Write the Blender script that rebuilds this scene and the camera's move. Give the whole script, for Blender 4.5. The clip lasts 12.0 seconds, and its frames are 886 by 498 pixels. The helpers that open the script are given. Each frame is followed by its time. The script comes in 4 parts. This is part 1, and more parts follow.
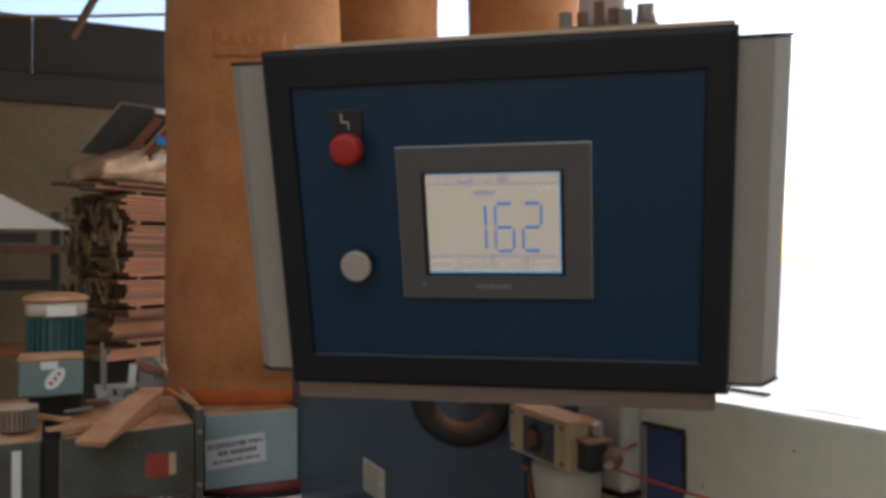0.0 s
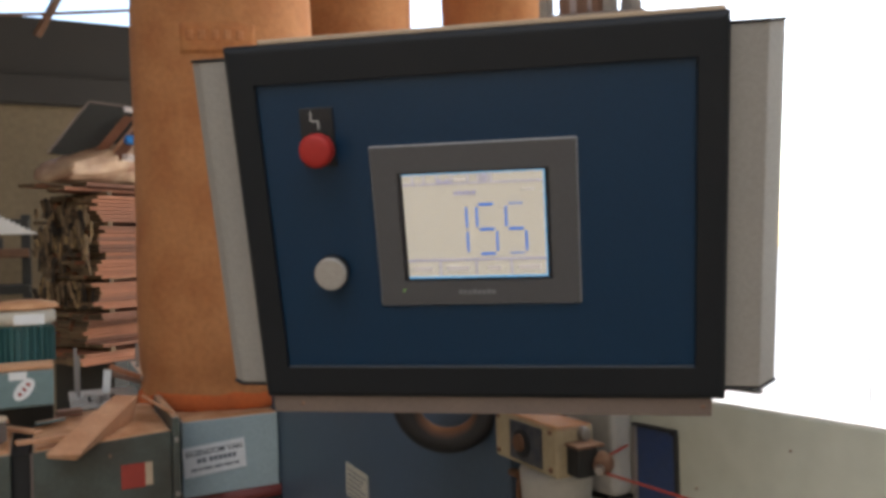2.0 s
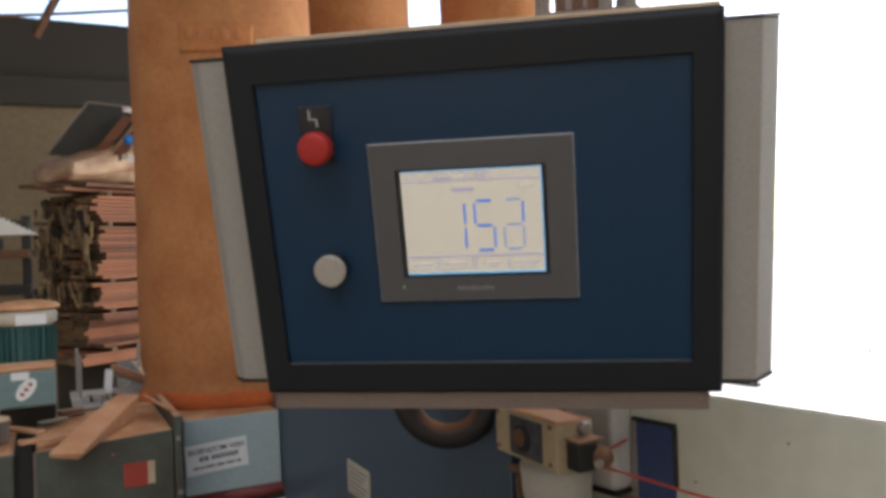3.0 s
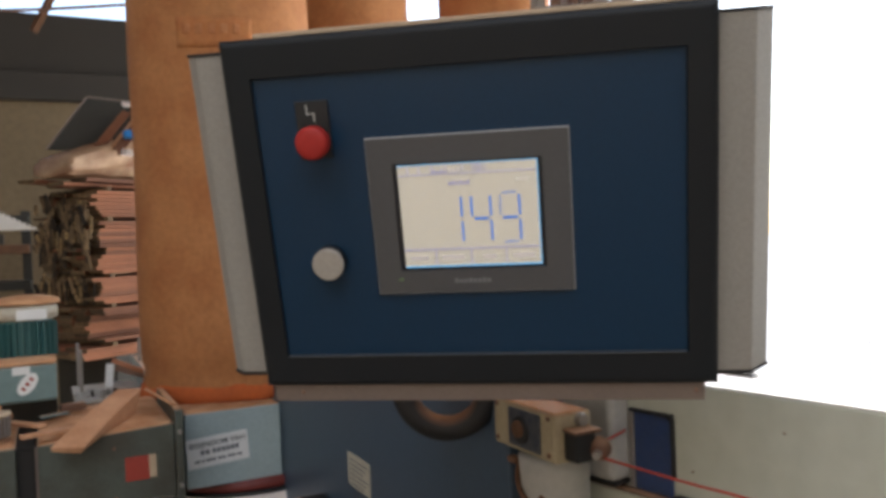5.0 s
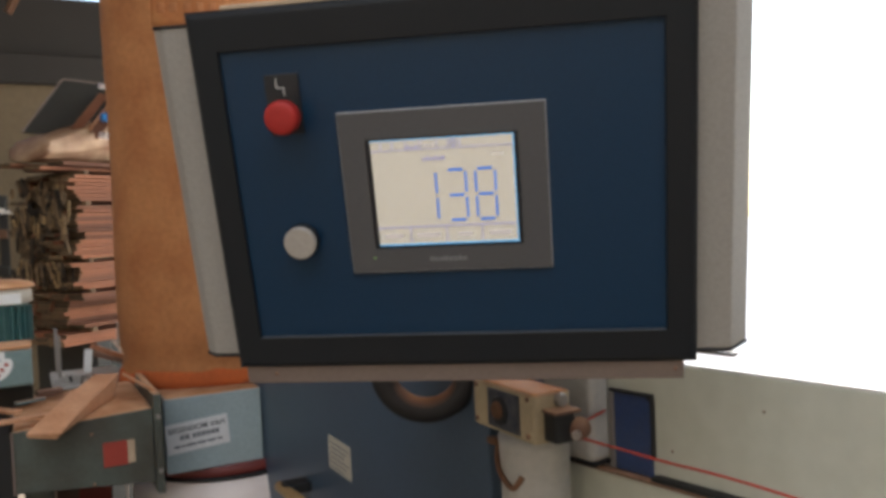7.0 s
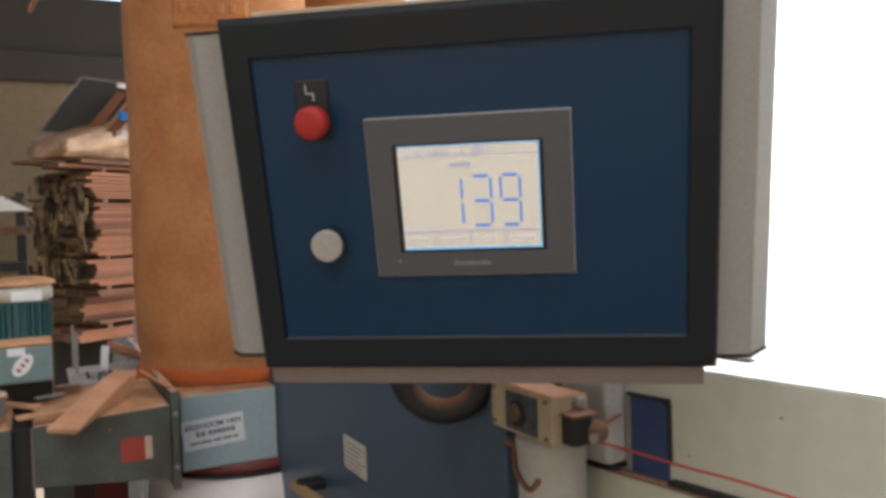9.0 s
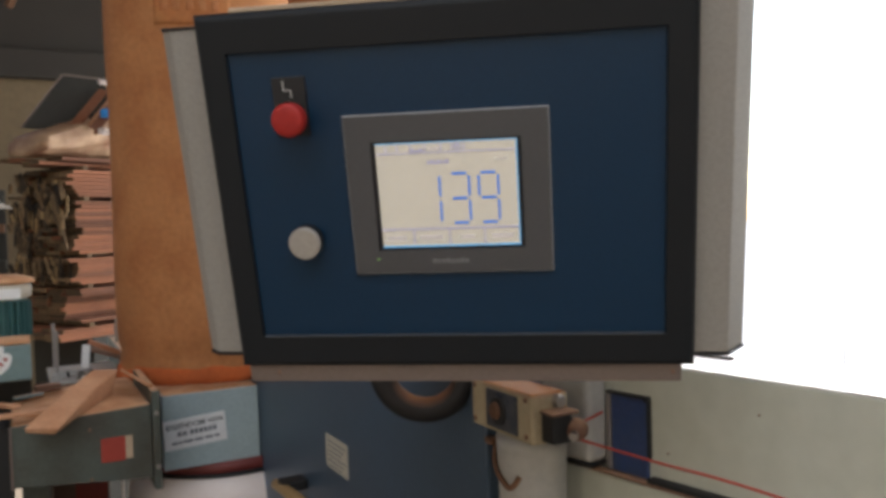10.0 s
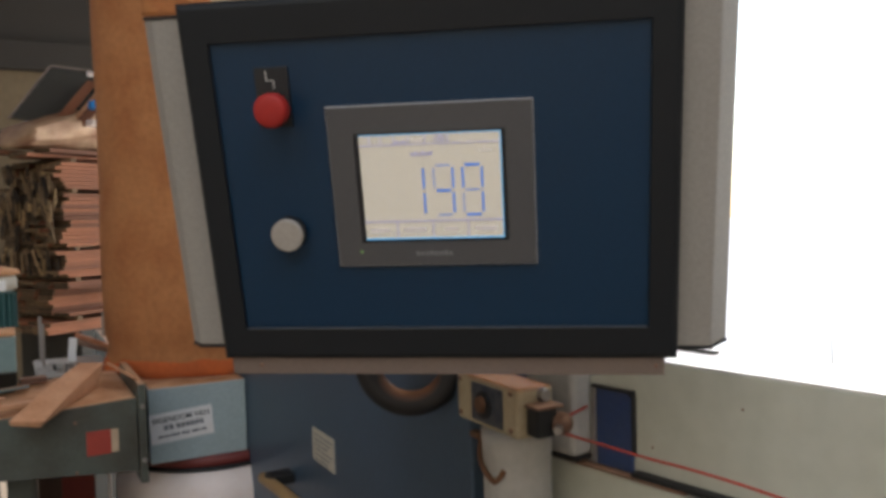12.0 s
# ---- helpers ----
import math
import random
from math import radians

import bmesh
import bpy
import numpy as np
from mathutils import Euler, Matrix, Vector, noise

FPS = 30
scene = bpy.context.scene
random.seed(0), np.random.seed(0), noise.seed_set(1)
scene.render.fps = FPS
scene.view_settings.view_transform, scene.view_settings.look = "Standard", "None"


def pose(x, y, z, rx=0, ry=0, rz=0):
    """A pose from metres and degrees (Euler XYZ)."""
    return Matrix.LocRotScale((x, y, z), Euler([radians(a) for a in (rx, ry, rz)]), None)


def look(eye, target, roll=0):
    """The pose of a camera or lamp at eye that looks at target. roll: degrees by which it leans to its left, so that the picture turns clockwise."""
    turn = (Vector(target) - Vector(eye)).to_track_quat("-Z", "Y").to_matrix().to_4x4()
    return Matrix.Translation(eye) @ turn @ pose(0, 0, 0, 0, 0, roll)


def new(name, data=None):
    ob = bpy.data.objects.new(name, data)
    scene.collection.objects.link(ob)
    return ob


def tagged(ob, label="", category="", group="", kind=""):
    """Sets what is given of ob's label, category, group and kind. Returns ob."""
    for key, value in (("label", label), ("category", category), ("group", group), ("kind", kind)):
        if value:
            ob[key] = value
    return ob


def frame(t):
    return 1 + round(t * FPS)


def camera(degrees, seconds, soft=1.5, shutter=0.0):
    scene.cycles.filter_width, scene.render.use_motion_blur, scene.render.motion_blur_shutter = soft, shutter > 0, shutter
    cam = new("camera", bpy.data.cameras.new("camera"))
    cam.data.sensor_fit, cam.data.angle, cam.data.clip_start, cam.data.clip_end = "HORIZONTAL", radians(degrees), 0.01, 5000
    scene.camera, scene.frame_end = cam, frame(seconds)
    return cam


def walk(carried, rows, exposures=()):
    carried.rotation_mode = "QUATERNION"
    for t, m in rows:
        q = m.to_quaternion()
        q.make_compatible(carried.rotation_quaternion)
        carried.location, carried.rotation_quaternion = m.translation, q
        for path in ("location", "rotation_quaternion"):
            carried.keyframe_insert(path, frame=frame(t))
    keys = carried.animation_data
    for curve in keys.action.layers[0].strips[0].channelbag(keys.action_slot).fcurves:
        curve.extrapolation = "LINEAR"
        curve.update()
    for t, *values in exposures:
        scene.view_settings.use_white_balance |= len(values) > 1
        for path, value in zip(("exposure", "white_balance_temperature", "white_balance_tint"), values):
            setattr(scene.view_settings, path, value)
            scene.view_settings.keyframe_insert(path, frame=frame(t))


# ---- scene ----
SECONDS = 12.0
cam = camera(58.0, SECONDS, soft=3.8, shutter=0.5)
PATH = [
    (0, -0.3384, -0.6171, 1.5700, 90.60, 0.09, -25.13),
    (0.5, -0.3370, -0.5849, 1.5812, 90.71, 0.14, -26.39),
    (1, -0.3236, -0.5792, 1.5799, 89.66, 0.89, -26.96),
    (1.5, -0.3204, -0.5798, 1.5811, 89.82, 1.59, -26.71),
    (2, -0.3221, -0.5811, 1.5809, 89.99, 1.53, -26.65),
    (2.5, -0.3214, -0.5835, 1.5800, 89.81, 2.01, -26.44),
    (3, -0.3230, -0.5863, 1.5799, 89.82, 1.98, -26.63),
    (5, -0.3229, -0.5915, 1.5795, 89.34, 2.26, -26.63),
    (5.5, -0.3220, -0.5903, 1.5786, 89.20, 2.26, -26.61),
    (6, -0.3207, -0.5889, 1.5786, 89.09, 2.30, -26.75),
    (6.5, -0.3195, -0.5824, 1.5778, 88.56, 1.96, -26.91),
    (7, -0.3095, -0.5817, 1.5734, 88.16, 2.50, -27.77),
    (7.2, -0.3143, -0.5882, 1.5731, 88.55, 2.43, -26.98),
    (9, -0.3243, -0.5863, 1.5775, 88.23, 1.87, -26.95),
    (9.5, -0.3221, -0.5860, 1.5750, 88.23, 2.01, -27.16),
    (10, -0.3183, -0.5879, 1.5762, 88.12, 1.78, -27.98),
    (10.5, -0.3174, -0.5906, 1.5751, 88.04, 2.00, -28.34),
    (11, -0.3148, -0.5893, 1.5744, 87.64, 1.21, -28.83),
    (11.5, -0.3189, -0.5921, 1.5753, 87.99, 1.62, -28.22),
    (12, -0.3111, -0.5882, 1.5739, 87.74, 1.47, -28.60),
]
walk(cam, [(t, pose(x, y, z, rx, ry, rz)) for t, x, y, z, rx, ry, rz in PATH],
     exposures=[(0, 0.82), (0.4, 1.2), (1.0, 1.34), (6.0, 1.35), (7.0, 1.4), (9.0, 1.62), (9.5, 1.58), (10.0, 1.33), (10.5, 1.33), (SECONDS, 1.26)])

# ---- daylight ----
world = bpy.data.worlds.new("overcast_sky")
scene.world = world
world.use_nodes = True
wn, wl = world.node_tree.nodes, world.node_tree.links
sky = wn.new("ShaderNodeTexSky")
sky.sky_type, sky.sun_disc = "NISHITA", False
sky.sun_elevation, sky.sun_rotation = radians(42), radians(60)
sky.dust_density, sky.ozone_density, sky.air_density = 1.5, 1.0, 1.0
wl.new(sky.outputs[0], wn["Background"].inputs[0])
wn["Background"].inputs[1].default_value = 0.15

sun = new("sun", bpy.data.lights.new("sun", "SUN"))
sun.data.energy, sun.data.angle, sun.data.color = 3.0, radians(12), (1, 0.95, 0.88)
sun.matrix_world = look((9, 5.2, 9.4), (0, 0, 0))


def daylight(name, eye, target, sx, sy, watts, tint=(1.0, 0.98, 0.95)):
    """The sky's light in the hall's doorway, and the fill in its added roof opening."""
    lamp = new(name, bpy.data.lights.new(name, "AREA"))
    lamp.data.shape, lamp.data.size, lamp.data.size_y = "RECTANGLE", sx, sy
    lamp.data.energy, lamp.data.color = watts, tint
    lamp.matrix_world = look(eye, target)
    return lamp


daylight("door_daylight", (4.05, 2.4, 2.2), (-2, 2.0, 1.4), 6.5, 3.8, 102)
# added fill lamp in an unseen roof opening, brightens the panel front
daylight("added_roof_fill", (-1.6, -2.7, 4.92), (-0.6, -0.9, 1.0), 5.2, 3.4, 49)

# ---- materials ----


def mat(name, base, rough=0.5, metal=0.0, second=None, scale=6.0, amount=0.35, fine=60.0, bump=0.15, dust=None, dust_amount=0.0, vary=0.0, glow=0.0, spec=0.5, stretch=None):
    """A surface with a coarse and a fine variation, relief, and dust that has settled on what faces up."""
    m = bpy.data.materials.new(name)
    m.use_nodes = True
    n, l = m.node_tree.nodes, m.node_tree.links
    b = n["Principled BSDF"]
    b.inputs["Roughness"].default_value, b.inputs["Metallic"].default_value = rough, metal
    b.inputs["Specular IOR Level"].default_value = spec
    tc = n.new("ShaderNodeTexCoord")
    big, small = n.new("ShaderNodeTexNoise"), n.new("ShaderNodeTexNoise")
    big.inputs["Scale"].default_value, big.inputs["Detail"].default_value = scale, 5
    small.inputs["Scale"].default_value, small.inputs["Detail"].default_value = fine, 3
    where = tc.outputs["Object"]
    if stretch:
        mp = n.new("ShaderNodeMapping")
        mp.inputs["Scale"].default_value = stretch
        l.new(where, mp.inputs["Vector"])
        where = mp.outputs["Vector"]
    l.new(where, big.inputs["Vector"])
    l.new(where, small.inputs["Vector"])
    second = second or tuple(v * 0.7 for v in base)
    ramp = n.new("ShaderNodeMapRange")
    ramp.inputs["From Min"].default_value, ramp.inputs["From Max"].default_value = 0.35, 0.7
    ramp.inputs["To Max"].default_value = amount
    l.new(big.outputs["Fac"], ramp.inputs["Value"])
    mix = n.new("ShaderNodeMix")
    mix.data_type = "RGBA"
    mix.inputs["A"].default_value, mix.inputs["B"].default_value = (*base, 1), (*second, 1)
    l.new(ramp.outputs[0], mix.inputs["Factor"])
    grain = n.new("ShaderNodeMix")
    grain.data_type, grain.blend_type = "RGBA", "OVERLAY"
    grain.inputs["Factor"].default_value = 0.25 * min(1, amount * 2)
    l.new(mix.outputs["Result"], grain.inputs["A"])
    l.new(small.outputs["Fac"], grain.inputs["B"])
    out = grain.outputs["Result"]
    if vary:
        info, hsv = n.new("ShaderNodeObjectInfo"), n.new("ShaderNodeHueSaturation")
        rng = n.new("ShaderNodeMapRange")
        rng.inputs["To Min"].default_value, rng.inputs["To Max"].default_value = 1 - vary, 1 + vary
        l.new(info.outputs["Random"], rng.inputs["Value"])
        l.new(rng.outputs[0], hsv.inputs["Value"])
        l.new(out, hsv.inputs["Color"])
        out = hsv.outputs["Color"]
    if dust:
        geo, sep, up = n.new("ShaderNodeNewGeometry"), n.new("ShaderNodeSeparateXYZ"), n.new("ShaderNodeMapRange")
        l.new(geo.outputs["Normal"], sep.inputs[0])
        l.new(sep.outputs["Z"], up.inputs["Value"])
        up.inputs["From Min"].default_value, up.inputs["To Max"].default_value = 0.25, dust_amount
        wear = n.new("ShaderNodeMath")
        wear.operation = "MULTIPLY"
        l.new(up.outputs[0], wear.inputs[0])
        l.new(big.outputs["Fac"], wear.inputs[1])
        dm = n.new("ShaderNodeMix")
        dm.data_type = "RGBA"
        l.new(wear.outputs[0], dm.inputs["Factor"])
        l.new(out, dm.inputs["A"])
        dm.inputs["B"].default_value = (*dust, 1)
        out = dm.outputs["Result"]
    l.new(out, b.inputs["Base Color"])
    bp = n.new("ShaderNodeBump")
    bp.inputs["Strength"].default_value, bp.inputs["Distance"].default_value = bump, 0.002
    l.new(small.outputs["Fac"], bp.inputs["Height"])
    l.new(bp.outputs[0], b.inputs["Normal"])
    if glow:
        b.inputs["Emission Color"].default_value, b.inputs["Emission Strength"].default_value = (*base, 1), glow
    return m


SAWDUST = (0.66, 0.38, 0.21)
M_PLATE = mat("navy_painted_steel", (0.0028, 0.027, 0.064), 0.42, spec=0.36, second=(0.0028, 0.023, 0.053), scale=3, fine=400, bump=0.05)
M_FRAME = mat("black_moulded_plastic", (0.0075, 0.0100, 0.0125), 0.55, spec=0.3, second=(0.014, 0.014, 0.016), fine=500, bump=0.12)
M_RAIL = mat("grey_powder_coated_aluminium", (0.29, 0.272, 0.245), 0.6, 0.0, second=(0.26, 0.242, 0.215), scale=8, fine=300, bump=0.04)
M_CAP = mat("black_end_cap", (0.012, 0.012, 0.012), 0.6, fine=300)
M_STRIP = mat("dusty_aluminium_strip", (0.20, 0.155, 0.13), 0.55, 0.2, second=(0.15, 0.12, 0.105), scale=14, fine=300, bump=0.06)
M_BEZEL = mat("grey_bezel_plastic", (0.074, 0.073, 0.076), 0.5, second=(0.064, 0.063, 0.064), scale=9, fine=600, bump=0.08)
M_EDGE_HIGHLIGHT = mat("bezel_edge_highlight", (0.34, 0.34, 0.34), 0.4, fine=300)
M_GASKET = mat("black_screen_border", (0.006, 0.007, 0.01), 0.3)
M_SCREEN = mat("lit_display", (0.68, 0.64, 0.56), 0.35, second=(0.66, 0.62, 0.54), scale=12, amount=0.15, fine=200, bump=0.0, glow=0.09)
# added glowing layer: bars beneath it look half lit while they change
M_FILM = mat("added_milky_fade_film", (0.68, 0.64, 0.56), 0.35, second=(0.66, 0.62, 0.54), scale=12, amount=0.15, fine=200, bump=0.0, glow=0.09)
M_FILM.node_tree.nodes["Principled BSDF"].inputs["Alpha"].default_value = 0.3
M_SEG = mat("blue_lit_segment", (0.04, 0.16, 0.58), 0.4, fine=200, amount=0.1, bump=0.0, glow=0.2)
M_INK = mat("grey_violet_screen_ink", (0.33, 0.32, 0.53), 0.4, amount=0.1, bump=0.0, glow=0.12)
M_INK_PALE = mat("pale_screen_ink", (0.52, 0.48, 0.47), 0.4, amount=0.1, bump=0.0, glow=0.15)
M_CYAN = mat("cyan_screen_edge", (0.12, 0.42, 0.75), 0.4, amount=0.1, bump=0.0, glow=0.2)
M_LED = mat("green_led", (0.35, 0.7, 0.15), 0.3, amount=0.1, bump=0.0, glow=0.3)
M_MARK = mat("grey_lettering", (0.19, 0.19, 0.20), 0.5, fine=300)
M_RED = mat("red_button_plastic", (0.37, 0.016, 0.011), 0.6, second=(0.34, 0.014, 0.01), fine=300, bump=0.03)
M_WHITE_BTN = mat("off_white_button", (0.36, 0.33, 0.29), 0.45, fine=300, bump=0.04)
M_LEGEND = mat("black_legend_plate", (0.010, 0.011, 0.013), 0.5, fine=300)
M_LINE = mat("white_engraving", (0.62, 0.62, 0.6), 0.5, fine=300)
M_STEEL = mat("dull_zinc_steel", (0.36, 0.34, 0.32), 0.42, 0.7, second=(0.25, 0.2, 0.17), fine=200)
M_PIPE = mat("dusty_pinkish_pipe_paint", (0.42, 0.33, 0.29), 0.55, second=(0.34, 0.25, 0.21), scale=20)
M_BODY = mat("blue_grey_machine_paint", (0.052, 0.086, 0.132), 0.42, second=(0.046, 0.064, 0.088), scale=4, fine=150, bump=0.06, dust=SAWDUST, dust_amount=0.8)
M_CREAM = mat("cream_white_machine_paint", (0.53, 0.545, 0.46), 0.42, second=(0.49, 0.465, 0.36), scale=5, amount=0.3, fine=30, bump=0.03, dust=(0.55, 0.42, 0.3), dust_amount=0.35)
M_COVER = mat("grey_white_cover_paint", (0.40, 0.39, 0.36), 0.45, second=(0.33, 0.31, 0.27), scale=8, fine=90, bump=0.05)
M_WHITE = mat("white_enamel", (0.50, 0.48, 0.43), 0.35, second=(0.42, 0.38, 0.32), scale=8, fine=90, bump=0.05, dust=SAWDUST, dust_amount=0.4)
M_BEIGE = mat("beige_switch_enamel", (0.44, 0.37, 0.25), 0.7, second=(0.33, 0.25, 0.15), scale=30, fine=150, dust=(0.33, 0.125, 0.028), dust_amount=3.6, spec=0.25)
M_NAVY = mat("dark_blue_painted_steel", (0.03, 0.058, 0.16), 0.35, second=(0.045, 0.065, 0.13), scale=60, amount=0.6, fine=200)
M_SWFACE = mat("worn_blue_grey_face", (0.02, 0.03, 0.055), 0.5, second=(0.10, 0.10, 0.10), scale=70, amount=0.8, fine=200)
M_RUBBER = mat("black_dusty_rubber", (0.012, 0.011, 0.011), 0.6, scale=20, fine=120, dust=(0.26, 0.105, 0.035), dust_amount=2.0)
M_BROWN = mat("rust_brown_fitting", (0.19, 0.10, 0.065), 0.6, second=(0.10, 0.05, 0.03), scale=50, dust=SAWDUST, dust_amount=0.9)
M_ROPE = mat("red_plastic_rope", (0.48, 0.055, 0.035), 0.5, second=(0.36, 0.05, 0.03), scale=40)
M_BAG = mat("dusty_brown_filter_cloth", (0.40, 0.172, 0.062), 0.9, second=(0.28, 0.092, 0.027), scale=9, amount=0.6, fine=70, bump=0.8)
M_STRAP = mat("orange_clamp_strap", (0.47, 0.10, 0.02), 0.95, second=(0.30, 0.10, 0.04), scale=12, fine=90)
M_STAMP = mat("rubbed_red_print", (0.37, 0.130, 0.042), 0.9, second=(0.40, 0.165, 0.055), scale=16, amount=1.0, fine=70, bump=0.8)
M_STAMP_PALE = mat("rubbed_pale_print", (0.40, 0.175, 0.07), 0.9, second=(0.36, 0.12, 0.04), scale=30, amount=0.8, fine=70, bump=0.6)
M_TEALGREY = mat("blue_green_grey_paint", (0.33, 0.41, 0.42), 0.5, second=(0.25, 0.31, 0.31), scale=7, fine=120, dust=SAWDUST, dust_amount=1.4)
M_GREEN = mat("dull_green_grey_paint", (0.078, 0.092, 0.078), 0.5, second=(0.05, 0.042, 0.03), scale=11, amount=0.75, fine=120, dust=SAWDUST, dust_amount=1.4)
M_STICKER = mat("white_sticker", (0.72, 0.73, 0.72), 0.5, second=(0.6, 0.6, 0.58), scale=25, fine=200, bump=0.02)
M_PRINT = mat("dark_print", (0.03, 0.035, 0.045), 0.6)
M_PRINT_SOFT = mat("worn_dark_print", (0.16, 0.17, 0.19), 0.6)
M_LIP_HIGHLIGHT = mat("painted_lip_highlight", (0.055, 0.062, 0.07), 0.35, fine=300)
M_REDLABEL = mat("red_label", (0.33, 0.045, 0.03), 0.55, second=(0.33, 0.04, 0.025), scale=30)
M_LABEL = mat("pale_grey_label_paper", (0.52, 0.50, 0.42), 0.6, second=(0.42, 0.39, 0.31), scale=60, amount=0.6, fine=200)
M_TAN = mat("tan_paper", (0.5, 0.38, 0.26), 0.7)
M_DUST = mat("sawdust", SAWDUST, 0.95, second=(0.36, 0.15, 0.055), scale=10, amount=0.95, fine=160, bump=0.9)
M_PLANK = mat("pale_sawn_wood", (0.54, 0.29, 0.16), 0.7, second=(0.33, 0.13, 0.05), scale=14, amount=0.6, fine=120, bump=0.25)
M_BOARD = mat("reddish_sawn_board", (0.25, 0.096, 0.045), 0.8, second=(0.15, 0.055, 0.026), scale=8, amount=0.6, fine=110, bump=0.3, vary=0.42)
M_BOARDEND = mat("weathered_board_end", (0.25, 0.165, 0.085), 0.85, second=(0.022, 0.015, 0.010), scale=42, amount=1.0, fine=90, bump=0.5, vary=0.45, stretch=(1, 1, 0.3))
M_BARK = mat("dark_torn_bark", (0.05, 0.033, 0.02), 0.9, second=(0.016, 0.012, 0.009), scale=40, amount=0.9, fine=90, bump=0.6, vary=0.5)
M_BARK_PALE = mat("pale_splintered_wood", (0.34, 0.23, 0.11), 0.85, second=(0.12, 0.075, 0.03), scale=40, amount=0.9, fine=90, bump=0.5, vary=0.5)
M_WRAP = mat("crumpled_beige_film", (0.47, 0.32, 0.20), 0.65, second=(0.20, 0.08, 0.04), scale=7, amount=0.85, fine=60, bump=0.2)
M_DARKBOARD = mat("dark_grey_panel", (0.030, 0.029, 0.023), 0.75, second=(0.016, 0.013, 0.011), scale=5)
M_BLUE = mat("bright_blue_plastic", (0.02, 0.2, 0.55), 0.45)
M_MOTOR = mat("teal_motor_paint", (0.03, 0.115, 0.115), 0.5, second=(0.05, 0.1, 0.09), scale=15, dust=SAWDUST, dust_amount=1.2)
M_JBOX = mat("pale_teal_enamel", (0.15, 0.22, 0.22), 0.45, second=(0.12, 0.19, 0.185), scale=12, dust=SAWDUST, dust_amount=1.2)
M_WALL = mat("olive_brown_wall_panel", (0.15, 0.108, 0.060), 0.85, second=(0.11, 0.078, 0.043), scale=1.2, amount=0.6, fine=25, bump=0.3)
M_DARKWALL = mat("dark_brown_cladding", (0.028, 0.023, 0.018), 0.8, second=(0.02, 0.016, 0.013), scale=2)
M_ROOF = mat("dark_roof_boards", (0.13, 0.11, 0.09), 0.8, scale=2)
M_HALL = mat("pale_plaster", (0.5, 0.45, 0.38), 0.85, scale=1.5, fine=20)
M_RUST = mat("rusty_steel", (0.16, 0.075, 0.035), 0.7, second=(0.07, 0.035, 0.02), scale=12, amount=0.8)
M_FLOOR = mat("dusty_concrete", (0.30, 0.25, 0.20), 0.85, second=(0.23, 0.18, 0.14), scale=1.5, fine=30)
M_YARD = mat("pale_concrete_yard", (0.62, 0.62, 0.6), 0.85, scale=0.4, fine=8)
M_SHEET = mat("white_ribbed_plastic", (0.72, 0.70, 0.64), 0.4, scale=6)
M_HANDLE = mat("ochre_wooden_handle", (0.36, 0.23, 0.09), 0.5, second=(0.27, 0.16, 0.06), scale=20)
M_DARKRED = mat("dark_red_paint", (0.16, 0.03, 0.025), 0.55, scale=10)
M_SACK = mat("pale_plastic_sack", (0.82, 0.74, 0.70), 0.5, second=(0.72, 0.62, 0.57), scale=7)

# ---- mesh helpers ----


def mesh_of(name, bm, material, smooth=False):
    bmesh.ops.recalc_face_normals(bm, faces=bm.faces)
    me = bpy.data.meshes.new(name)
    bm.to_mesh(me)
    bm.free()
    for m in material if isinstance(material, (list, tuple)) else [material]:
        me.materials.append(m)
    if smooth:
        for p in me.polygons:
            p.use_smooth = True
    return me


def part(name, bm, material, parent, label="", smooth=False):
    ob = new(name, mesh_of(name, bm, material, smooth))
    ob.parent = parent
    return tagged(ob, label)


def thing(name, label, category, m=None, group=""):
    ob = new(name)
    ob.matrix_basis = m or Matrix()
    return tagged(ob, label, category, group)


def single(name, bm, material, label, category="", m=None, kind="", smooth=False):
    ob = new(name, mesh_of(name, bm, material, smooth))
    ob.matrix_basis = m or Matrix()
    return tagged(ob, label, category, "", kind)


def box(x0, x1, y0, y1, z0, z1, bevel=0.0, seg=2, bm=None, m=None):
    """A bevelled block between two corners."""
    own = bmesh.new()
    mid = Vector(((x0 + x1) / 2, (y0 + y1) / 2, (z0 + z1) / 2))
    bmesh.ops.create_cube(own, size=1, matrix=Matrix.Translation(mid) @ Matrix.Diagonal((abs(x1 - x0), abs(y1 - y0), abs(z1 - z0), 1)))
    if bevel:
        bmesh.ops.bevel(own, geom=own.edges[:], offset=bevel, segments=seg, affect="EDGES", profile=0.5)
    if m:
        own.transform(m)
    if bm is None:
        return own
    return join(bm, own)


def join(bm, other):
    me = bpy.data.meshes.new("join")
    other.to_mesh(me)
    other.free()
    bm.from_mesh(me)
    bpy.data.meshes.remove(me)
    return bm


def tube(p0, p1, r0, r1=None, seg=24, bm=None, bevel=0.0):
    """A round bar or cone from one point to another."""
    p0, p1 = Vector(p0), Vector(p1)
    own = bmesh.new()
    d = p1 - p0
    bmesh.ops.create_cone(own, cap_ends=True, segments=seg, radius1=r0, radius2=r0 if r1 is None else r1, depth=d.length)
    if bevel:
        caps = [e for e in own.edges if len(e.link_faces) == 2 and any(len(f.verts) > 4 for f in e.link_faces)]
        bmesh.ops.bevel(own, geom=caps, offset=bevel, segments=3, affect="EDGES", profile=0.5)
    own.transform(Matrix.Translation((p0 + p1) / 2) @ d.to_track_quat("Z", "Y").to_matrix().to_4x4())
    return own if bm is None else join(bm, own)


